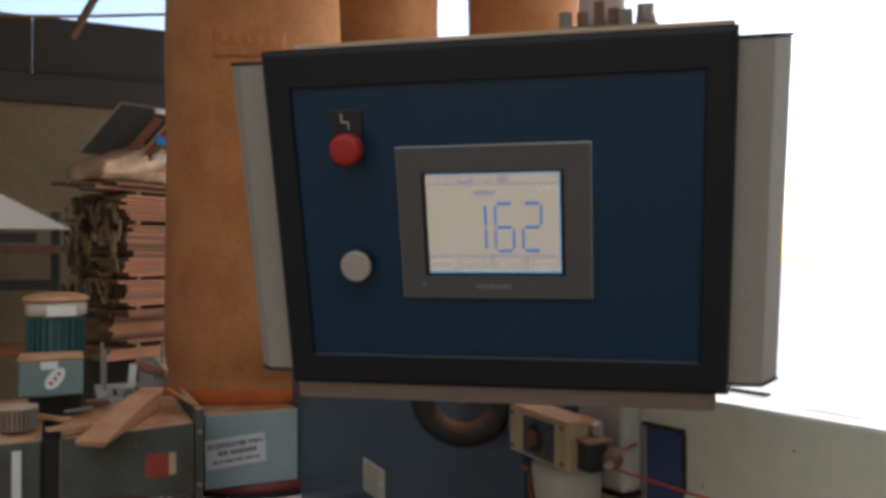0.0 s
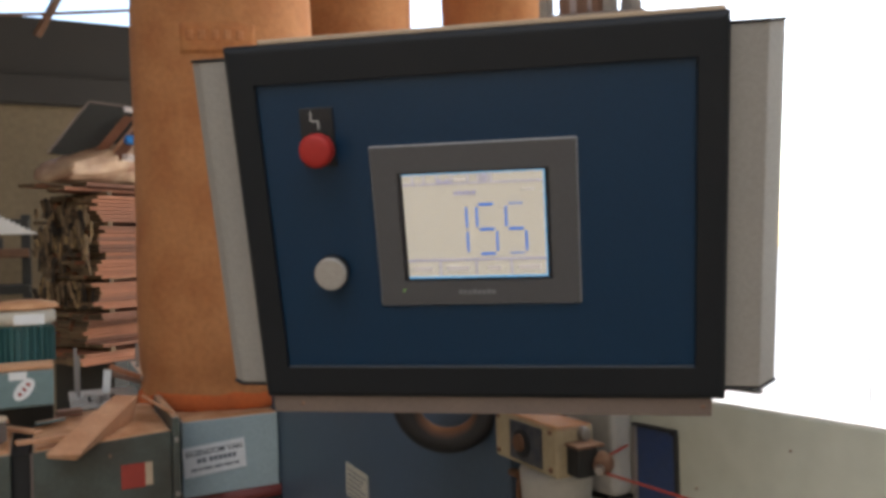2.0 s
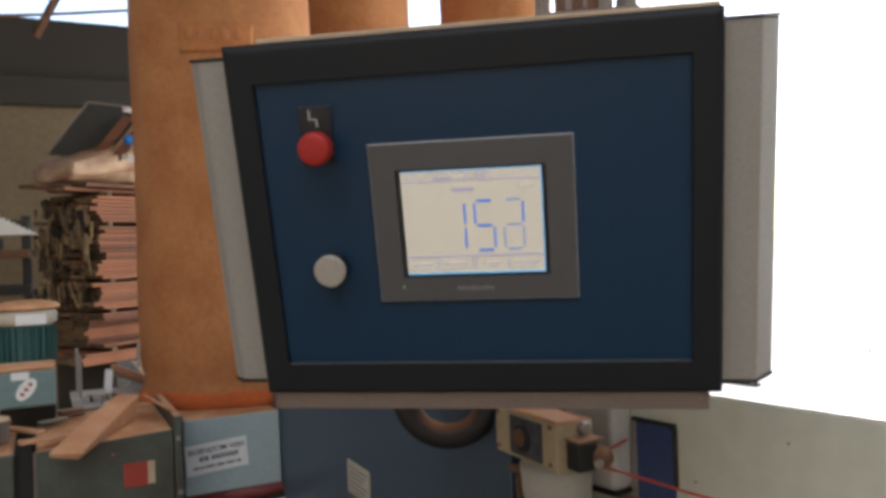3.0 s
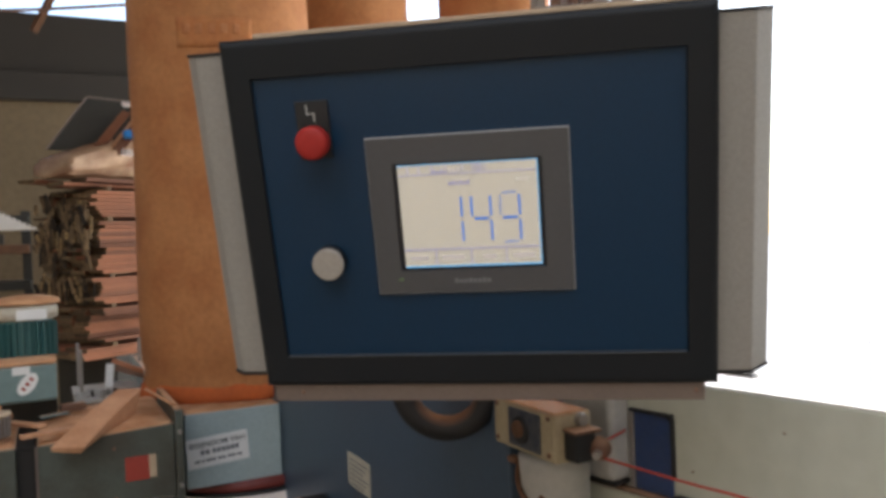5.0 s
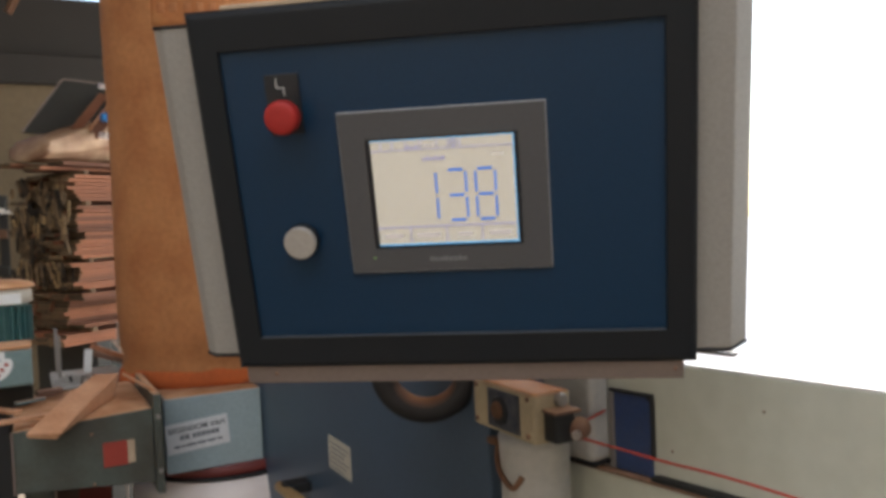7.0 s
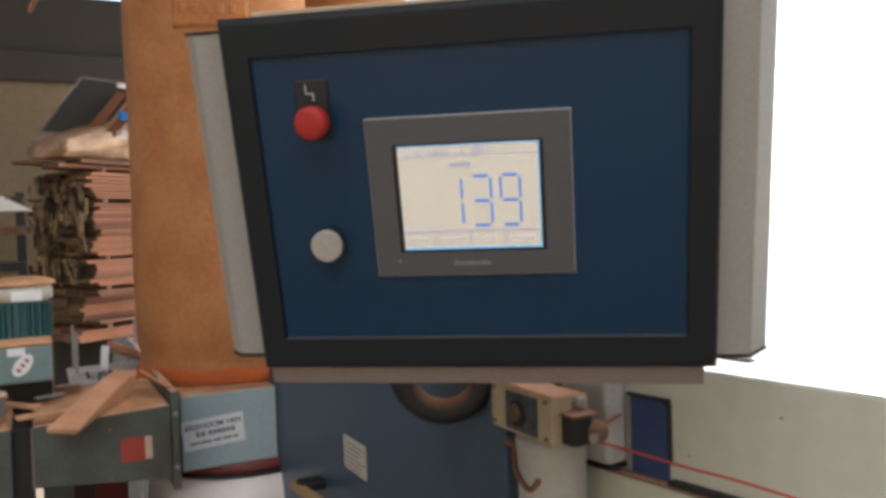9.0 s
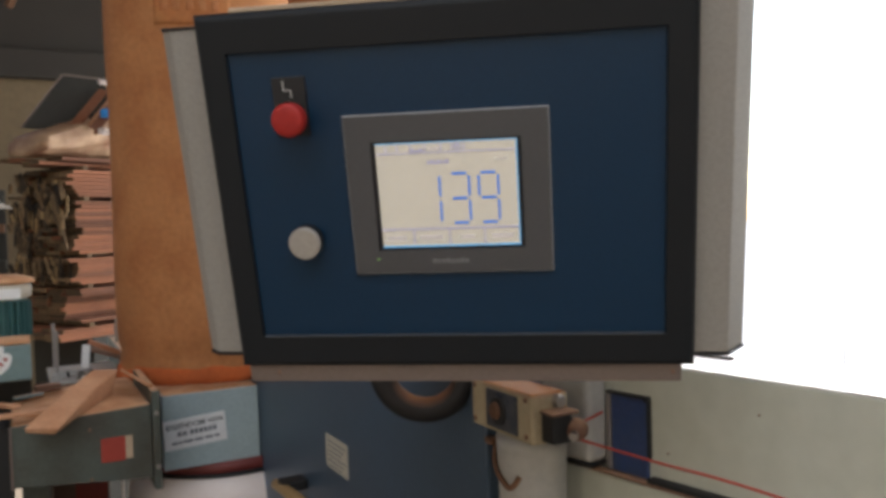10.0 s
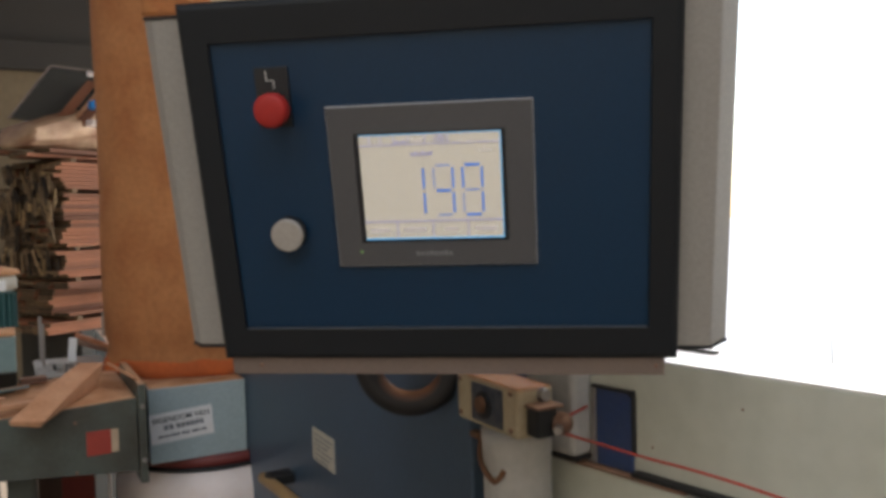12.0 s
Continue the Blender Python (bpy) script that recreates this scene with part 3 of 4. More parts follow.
def top_litter():
    bm = bmesh.new()
    for x0, x1, y0, y1, h, seed in ((0.374, 0.400, -0.050, 0.015, 0.0007, 2.0), (0.360, 0.378, -0.13, -0.06, 0.0006, 5.0), (0.352, 0.366, -0.20, -0.15, 0.0006, 8.0)):
        join(bm, rough_sheet(x0, x1, y0, y1, 1.3992, h * 4, 10, 18, 60, seed))
    single("top_sawdust", bm, M_SHEET, "thin greyish sawdust on the machine top", "sawdust", CREAM, kind="stuff", smooth=True)
    single("offcut", box(0.4164, 0.4289, 0.0840, 0.1511, 1.4005, 1.4030, 0.0008), M_DARKBOARD, "small dark offcut on the machine top", "offcut", CREAM)


top_litter()


def cord_switch():
    t = thing("pull_cord_switch", "beige pull-cord switch box with a blue face on a white post", "switch")
    part("post", lathe([(0.042, 0.0), (0.042, 1.270), (0.0435, 1.296), (0.0445, 1.3105)], 40), M_COVER, t, "grey-white round post", smooth=True).matrix_basis = pose(0.232, 0.232, 0)
    body = part("body", box(0.201, 0.254, 0.184, 0.324, 1.311, 1.371, 0.004), M_BEIGE, t)
    part("face", box(0.1985, 0.2012, 0.213, 0.284, 1.317, 1.365, 0.001), M_SWFACE, t, "worn dark blue face plate")
    part("knob_ring", tube((0.199, 0.254, 1.340), (0.196, 0.254, 1.340), 0.018, 0.017, 24), M_LEGEND, t)
    part("knob", tube((0.199, 0.256, 1.341), (0.191, 0.256, 1.341), 0.012, 0.010, 24, bevel=0.002), M_RUST, t, "rusty brown round knob")
    for y in (0.196, 0.314):
        for z in (1.320, 1.364):
            part("screw", tube((0.2015, y, z), (0.199, y, z), 0.0038, 0.003, 10), M_BROWN, t)
    part("screw", tube((0.238, 0.185, 1.361), (0.238, 0.176, 1.361), 0.0085, 0.0075, 16, bevel=0.001), M_STEEL, t)
    part("block", box(0.214, 0.242, 0.160, 0.1838, 1.316, 1.349, 0.002), M_LEGEND, t, "black cable inlet")
    part("plate", box(0.212, 0.250, 0.158, 0.1838, 1.3492, 1.353, 0.001), M_BROWN, t, "rust-brown bracket")
    ball = lathe([(0.002, -0.0145), (0.009, -0.011), (0.0135, -0.004), (0.0138, 0.003), (0.010, 0.010), (0.004, 0.0135)], 24)
    part("cord_eye", ball, M_BROWN, t, "rust-brown round cord eye", smooth=True).matrix_basis = pose(0.2475, 0.161, 1.330, 70, 0, 20)
    part("nut", tube((0.240, 0.154, 1.327), (0.232, 0.147, 1.326), 0.0055, None, 6), M_STEEL, t)
    part("conduit", hose([(0.206, 0.268, 1.306), (0.194, 0.258, 1.284), (0.187, 0.240, 1.268), (0.188, 0.218, 1.256), (0.192, 0.210, 1.262), (0.197, 0.208, 1.270)], 0.0034, 10, 6), M_RUST, t, "bent rusty conduit", smooth=True)
    part("conduit_clip", box(0.192, 0.204, 0.260, 0.280, 1.296, 1.304, 0.002), M_RUST, t)
    return t


cord_switch()
single("rope", hose([(0.248, 0.159, 1.319), (0.266, 0.05, 1.3165), (0.280, -0.116, 1.318), (0.28, -0.6, 1.314), (0.28, -2.4, 1.31)], 0.0016, 8, 8), M_ROPE, "taut red plastic emergency pull rope", "rope")
single("rope", hose([(0.257, 0.162, 1.337), (0.290, 0.184, 1.334), (0.322, 0.2048, 1.332)], 0.0016, 8, 6), M_ROPE, "short red rope end tied to the machine", "rope")

# ---- dust collector ----


def filter_bag(x, y, r, z0, label, stamp=False):
    t = thing("filter_bag", label, "filter bag", pose(x, y, 0), "dust collector bags")

    def folds(a, z):
        k = max(0, 1 - (z - z0) / 0.16)
        return 1 + 0.006 * math.sin(3 * a + z * 2) + 0.02 * noise.noise((math.cos(a) * 1.6, math.sin(a) * 1.6, z * 2.2)) + 0.085 * k * noise.noise((math.cos(a) * 3, math.sin(a) * 3, z * 15)) + 0.008 * noise.noise((math.cos(a) * 7, math.sin(a) * 7, z * 3)) - 0.07 * k * abs(noise.noise((math.cos(a) * 2.2, math.sin(a) * 2.2, z * 22 + math.sin(a + 0.6) * 3)))
    prof = [(r * 0.985, z0), (r * 1.0, z0 + 0.02), (r * 0.985, z0 + 0.05), (r * 0.965, z0 + 0.075), (r * 0.985, z0 + 0.10)]
    prof += [(r * (0.995 + 0.012 * math.sin(i * 0.5)), z0 + 0.13 + i * 0.055) for i in range(36)]
    part("cloth", lathe(prof, 80, folds), M_BAG, t, smooth=True)
    part("strap", lathe([(r * 1.0, z0 + 0.002), (r * 1.018, z0 + 0.006), (r * 1.012, z0 + 0.024), (r * 1.0, z0 + 0.038), (r * 0.985, z0 + 0.046)], 80, folds), M_STRAP, t, "orange clamp strap", smooth=True)
    def print_patch(name, a0, a1, low, high, out, material, label=""):
        """A rubbed print that follows the cloth."""
        n, bm, rows = max(3, round((a1 - a0) * 24)), bmesh.new(), []
        for j in range(6):
            z = low + (high - low) * j / 5
            rows.append([bm.verts.new(((r + out) * folds(a, z) * math.cos(a), (r + out) * folds(a, z) * math.sin(a), z)) for a in (a0 + (a1 - a0) * i / n for i in range(n + 1))])
        for p, q in zip(rows, rows[1:]):
            for i in range(n):
                bm.faces.new((p[i], p[i + 1], q[i + 1], q[i]))
        made = bmesh.ops.extrude_face_region(bm, geom=bm.faces[:])["geom"]
        for v in made:
            if isinstance(v, bmesh.types.BMVert):
                v.co.x, v.co.y = v.co.x * 0.985, v.co.y * 0.985
        return part(name, bm, material, t, label, smooth=True)
    if stamp:
        print_patch("print_patch", radians(233), radians(277), 2.103, 2.181, 0.0045, M_STAMP, "rubbed red printed patch")
        for k, w in ((237, 4.5), (244, 4.5), (252, 4), (259, 4), (266, 4)):
            print_patch("print_bar", radians(k), radians(k + w), 2.136, 2.162, 0.0055, M_STAMP_PALE)
    return t


filter_bag(0.160, 1.76, 0.252, 1.177, "dusty brown cloth filter bag with an orange strap", True)
filter_bag(0.81, 2.45, 0.250, 1.177, "dusty brown cloth filter bag lit from one side")
filter_bag(1.51, 2.47, 0.250, 1.177, "dusty brown cloth filter bag lit from one side")


def collector_box():
    t = thing("collector_housing", "blue-grey sheet metal dust collector box under a filter bag", "dust collector")
    body = box(-0.029, 0.2065, 1.44, 1.52, 0.992, 1.176, 0.002)
    box(-0.029, 1.78, 1.5205, 2.75, 0.992, 1.176, 0.002, bm=body)
    part("body", body, M_TEALGREY, t)
    st = part("sticker", box(-0.028, 0.122, 1.4375, 1.4395, 1.0445, 1.1175), M_STICKER, t, "white ownership sticker")
    txt = bpy.data.curves.new("sticker_text", "FONT")
    txt.body, txt.size, txt.align_x, txt.extrude = "EIGENDOM VAN", 0.0185, "CENTER", 0.0003
    txt.offset = 0.0003
    txt.materials.append(M_PRINT)
    tx = new("sticker_text", txt)
    tx.parent, tx.matrix_basis = st, pose(0.047, 1.4370, 1.0945, 90, 0, 0)
    for x, w in [(0.004 + i * 0.0125, 0.0095) for i in range(2)] + [(0.0335 + i * 0.0112, 0.0088) for i in range(6)]:
        part("print_bar", box(x, x + w, 1.4366, 1.4376, 1.0755, 1.0868), M_PRINT_SOFT, st)
    for x, w in ((-0.012, 0.014), (0.005, 0.008), (0.016, 0.024), (0.044, 0.020), (0.068, 0.020), (0.092, 0.012)):
        part("print_bar", box(x, x + w, 1.4366, 1.4376, 1.0575, 1.0635), M_PRINT_SOFT, st)
    c = (0.047, 1.4385, 1.081)
    st.matrix_basis = Matrix.Translation(c) @ pose(0, 0, 0, 0, -3.9, 0) @ Matrix.Translation([-v for v in c])
    ring = lathe([(0.228, 0.964), (0.232, 0.968), (0.232, 0.9915)], 64)
    part("collar", ring, M_DARKRED, t, "dark red round outlet collar", smooth=True).matrix_basis = pose(0.165, 1.660, 0)
    part("collar_rim", lathe([(0.232, 0.954), (0.239, 0.956), (0.239, 0.963), (0.232, 0.9639)], 64), M_CAP, t, "black clamp rim of the collar", smooth=True).matrix_basis = pose(0.165, 1.660, 0)
    part("leg", box(0.60, 0.66, 1.75, 1.81, 0, 0.9918), M_GREEN, t)
    part("leg", box(1.70, 1.76, 2.6, 2.66, 0, 0.9918), M_GREEN, t)
    return t


collector_box()
sack = lathe([(0.19, 0.0), (0.24, 0.05), (0.255, 0.3), (0.262, 0.7), (0.258, 0.9), (0.240, 0.9535)], 56, lambda a, z: 1 + 0.010 * math.sin(9 * a + 6 * z))
single("collection_sack", sack, M_SACK, "pale plastic chip sack hanging under the collector", "sack", pose(0.175, 1.660, 0), smooth=True)
single("box_sawdust", rough_sheet(-0.024, 0.203, 1.445, 2.05, 1.176, 0.012, 40, 70), M_DUST, "loose brown sawdust on the collector box", "sawdust", kind="stuff", smooth=True)


def green_duct():
    t = thing("transition_duct", "dull green-grey sheet metal duct with an end flange and red label", "duct")
    part("body", prism([(-0.350, 1.178), (-0.073, 1.190), (-0.073, 1.022), (-0.350, 1.048)], "y", 1.30, 1.70, 0.002), M_GREEN, t)
    part("flange", box(-0.0715, -0.0550, 1.288, 1.62, 0.998, 1.221, 0.002), M_GREEN, t, "green-grey angle flange")
    part("worn_edge", box(-0.354, -0.349, 1.2965, 1.301, 1.046, 1.178, 0.001), M_STRIP, t, "pale worn duct edge")
    part("neck", box(-0.055, -0.0292, 1.46, 1.60, 1.03, 1.15, 0.003), M_GREEN, t)
    part("red_label", box(-0.179, -0.1292, 1.2975, 1.2998, 1.074, 1.127), M_REDLABEL, t, "faded red square label")
    part("paper_label", box(-0.1290, -0.1140, 1.2975, 1.2998, 1.0765, 1.1265), M_TAN, t)
    for y in (1.34, 1.45):
        part("bolt", tube((-0.063, 1.2885, 1.05 + (y - 1.34) * 1.1), (-0.063, 1.282, 1.05 + (y - 1.34) * 1.1), 0.006, None, 6), M_STEEL, t)
    for z in (1.05, 1.16):
        part("rivet", tube((-0.20, 1.3005, z - 0.01), (-0.20, 1.298, z - 0.01), 0.004, 0.003, 8), M_BROWN, t)
    for y in (1.36, 1.60):
        part("stand", box(-0.335, -0.285, y, y + 0.05, 0, 1.048), M_GREEN, t)
    u = thing("side_box", "dull green-grey machine box with a pale edge strip", "machine box")
    part("body", box(-0.95, -0.390, 1.31, 1.90, 0.0, 1.178, 0.004), M_GREEN, u)
    part("edge_strip", box(-0.445, -0.427, 1.3035, 1.3098, 0.9, 1.16, 0.001), M_STICKER, u)
    # black block added in the gap between box and duct for its shade
    part("gap_shade_fill", box(-0.3898, -0.356, 1.325, 1.80, 0.0, 1.170), M_CAP, u, "black fill for the shade in the gap beside the duct")


green_duct()
single("duct_sawdust", rough_sheet(0.004, 0.272, 1.303, 1.69, 0.0, 0.012, 44, 60, seed=3), M_DUST, "loose brown sawdust on the green duct", "sawdust", pose(-0.350, 0, 1.1785, 0, -2.5, 0), kind="stuff", smooth=True)
single("side_sawdust", rough_sheet(-0.93, -0.395, 1.32, 1.88, 1.178, 0.018, 40, 40, seed=9), M_DUST, "loose brown sawdust on the side box", "sawdust", kind="stuff", smooth=True)


def offcut(a, b, width, thick, roll, label, name="wood_offcut", material=None, slant=0.0):
    """A sawn strip lying from a to b."""
    a, b = Vector(a), Vector(b)
    d = b - a
    bm = box(-width / 2, width / 2, -thick / 2, thick / 2, 0, d.length, 0.0015)
    for v in bm.verts:
        if v.co.z < d.length / 2:
            v.co.z += slant * (v.co.x / width + 0.5)
    for v in bm.verts:
        v.co.x += 0.003 * noise.noise((v.co.z * 9, v.co.x * 30, width * 50))
    up = Vector(roll) - Vector(roll).project(d)
    up.normalize()
    z = d.normalized()
    m = Matrix((up.cross(z), up, z)).transposed().to_4x4()
    m.translation = a
    return single(name, bm, material or M_PLANK, label, "offcut", m)


def wedge_offcut():
    """A thick sawn wedge that tapers to its overhanging end."""
    near = [(-0.326, 1.220, 1.189), (-0.262, 1.214, 1.181), (-0.270, 1.220, 1.168), (-0.322, 1.224, 1.178)]
    far = [(-0.178, 1.435, 1.260), (-0.126, 1.425, 1.257), (-0.141, 1.418, 1.199), (-0.190, 1.440, 1.216)]
    bm = bmesh.new()
    rows = []
    for i in range(9):
        k = i / 8
        bow = 0.004 * math.sin(math.pi * k)
        rows.append([bm.verts.new(Vector(a).lerp(Vector(b), k) + Vector((0, 0, bow))) for a, b in zip(near, far)])
    for p, q in zip(rows, rows[1:]):
        for j in range(4):
            bm.faces.new((p[j], p[(j + 1) % 4], q[(j + 1) % 4], q[j]))
    bm.faces.new(rows[0])
    bm.faces.new(rows[-1])
    bmesh.ops.recalc_face_normals(bm, faces=bm.faces)
    bmesh.ops.bevel(bm, geom=[e for e in bm.edges if e.calc_face_angle(0) > 0.5], offset=0.002, segments=2, affect="EDGES", profile=0.5)
    return single("wood_offcut", bm, M_PLANK, "thick pale sawn wedge overhanging the duct edge", "offcut")


wedge_offcut()
offcut((-0.110, 1.475, 1.243), (-0.064, 1.335, 1.222), 0.016, 0.007, (0.6, -0.2, 0.7), "thin pale offcut leaning on the duct flange")
offcut((-0.70, 1.40, 1.197), (-0.38, 1.62, 1.202), 0.06, 0.012, (0, 0, 1), "pale thin offcut in the sawdust")


offcut((-0.344, 1.496, 1.203), (-0.284, 1.520, 1.203), 0.016, 0.006, (0, 0, 1), "small teal painted strip in the sawdust", material=M_JBOX)
offcut((-0.380, 1.293, 1.203), (-0.250, 1.324, 1.203), 0.026, 0.008, (0, 0, 1), "thin pale offcut in the sawdust", material=None)
offcut((-0.300, 1.596, 1.203), (-0.243, 1.604, 1.203), 0.030, 0.014, (0, 0, 1), "dark brown wood scrap behind the offcuts", material=M_BROWN)
offcut((-0.406, 1.477, 1.203), (-0.338, 1.387, 1.203), 0.022, 0.008, (0, 0, 1), "thin pale offcut in the sawdust", material=None)


def motor():
    t = thing("electric_motor", "teal ribbed electric motor with a junction box", "motor", pose(-0.365, 1.60, 0))
    part("base", box(-0.06, 0.06, -0.03, 0.08, 1.180, 1.235, 0.004), M_DARKBOARD, t, "dark motor foot")
    part("barrel", tube((0, 0.02, 1.235), (0, 0.02, 1.425), 0.058, None, 40), M_MOTOR, t)
    for i in range(26):
        a = 2 * math.pi * i / 26
        fin = box(0.056, 0.068, -0.0016, 0.0016, 1.335, 1.42)
        fin.transform(Matrix.Translation((0, 0.02, 0)) @ pose(0, 0, 0, 0, 0, math.degrees(a)))
        part("fin", fin, M_MOTOR, t)
    part("end_shield", lathe([(0.060, 1.425), (0.070, 1.43), (0.070, 1.455), (0.064, 1.462)], 40), M_LABEL, t, "dusty cream end shield", smooth=True).matrix_basis = pose(0, 0.02, 0)
    part("fan_cover", lathe([(0.066, 1.462), (0.077, 1.464), (0.077, 1.469), (0.070, 1.476), (0.040, 1.483), (0.01, 1.485)], 40), M_DUST, t, "sawdust-covered fan cover", smooth=True).matrix_basis = pose(0, 0.02, 0)
    part("plate", box(-0.02, 0.045, -0.0525, -0.0495, 1.428, 1.452), M_STICKER, t, "pale name plate")
    jb = part("junction_box", box(-0.075, 0.060, -0.15, -0.05, 1.248, 1.333, 0.006), M_JBOX, t, "pale teal junction box")
    part("lid", box(-0.078, 0.060, -0.154, -0.046, 1.333, 1.341, 0.002), M_DUST, jb)
    oval = lathe([(0.0225, 0.0), (0.0225, 0.0012)], 32)
    oval.transform(Matrix.Translation((0.000, -0.1503, 1.290)) @ pose(0, 0, 0, 90) @ pose(0, 0, 0, 0, 0, -38) @ Matrix.Diagonal((0.72, 1.25, 1, 1)))
    part("oval_badge", oval, M_STICKER, jb, "white oval badge")
    for i in range(3):
        mk = box(-0.0035, 0.0035, -0.0004, 0.0004, -0.0045, 0.0045, 0.0002)
        mk.transform(Matrix.Translation((0.000 + (i - 1) * 0.0085, -0.1520, 1.290 + (i - 1) * 0.0105)) @ pose(0, 0, 0, 0, -40, 0))
        part("badge_mark", mk, M_REDLABEL, jb)
    part("label", box(-0.03, 0.006, -0.1515, -0.1495, 1.312, 1.330), M_STICKER, jb)


motor()


def gear():
    t = thing("metal_drum", "small dusty ribbed metal drum lying on the side box", "drum", pose(-0.437, 1.38, 1.192))
    part("core", tube((0, 0, 0), (0, 0, 0.045), 0.034, None, 32), M_BROWN, t)
    for i in range(24):
        f = box(0.033, 0.038, -0.002, 0.002, 0.003, 0.045)
        f.transform(pose(0, 0, 0, 0, 0, i * 15))
        part("rib", f, M_STEEL, t)
    part("rim", lathe([(0.034, 0.045), (0.040, 0.046), (0.040, 0.052), (0.03, 0.054)], 32), M_TAN, t, smooth=True)


gear()


def bits_behind():
    t = thing("steel_stand", "zinc steel stand with a paper tag and loose brackets", "stand", pose(0, 2.3, 0))
    for x in (-0.225, -0.018):
        part("post", box(x - 0.005, x + 0.005, -0.006, 0.010, 0, 1.262, 0.001), M_STEEL, t)
        part("post", box(x - 0.005, x + 0.005, 0.250, 0.266, 0, 1.262, 0.001), M_STEEL, t)
    part("shelf", box(-0.25, 0.0, -0.05, 0.29, 1.092, 1.104, 0.002), M_COVER, t, "pale steel shelf")
    tag = box(-0.012, 0.012, -0.0008, 0.0008, -0.039, 0.039)
    tag.transform(pose(-0.140, -0.012, 1.172, 0, 5, -8))
    part("tag", tag, M_STICKER, t, "white paper tag")
    for x0, z0, x1, z1, m in ((-0.128, 1.216, -0.022, 1.165, M_BOARD), (-0.120, 1.190, -0.022, 1.150, M_BROWN), (-0.21, 1.125, -0.135, 1.112, M_COVER)):
        d = math.degrees(math.atan2(z0 - z1, x1 - x0))
        slat = box(0, math.hypot(x1 - x0, z1 - z0), -0.01, 0.01, -0.008, 0.008, 0.001)
        slat.transform(pose(x0, 0.03, z0, 0, d, 0))
        part("slat", slat, m, t)
    random.seed(21)
    for i in range(9):
        x, y = -0.235 + 0.022 * i, random.uniform(-0.045, 0.02)
        bit = box(-0.012, 0.012, -0.004, 0.004, 0, random.uniform(0.012, 0.030), 0.001)
        bit.transform(pose(x, y, 1.104, random.uniform(-15, 15), random.uniform(-30, 30), random.uniform(0, 90)))
        part("bracket", bit, random.choice((M_STEEL, M_COVER, M_CAP)), t)


bits_behind()


def carton():
    t = thing("carton", "faded red and white carton standing below the duct", "carton", pose(-0.19, 1.86, 0))
    part("box", box(-0.075, 0.065, -0.06, 0.14, 0, 0.945, 0.003), M_BROWN, t)
    part("red_side", box(-0.02, 0.060, -0.0625, -0.0602, 0.70, 0.938, 0.0005), M_REDLABEL, t, "faded red printed side")
    part("lid", box(-0.077, 0.067, -0.062, 0.142, 0.9452, 0.968, 0.003), M_SACK, t, "pale lid edge")


carton()

# ---- board stack at the back ----
STACK = pose(-0.055, 3.90, 0, 0, 0, 33)


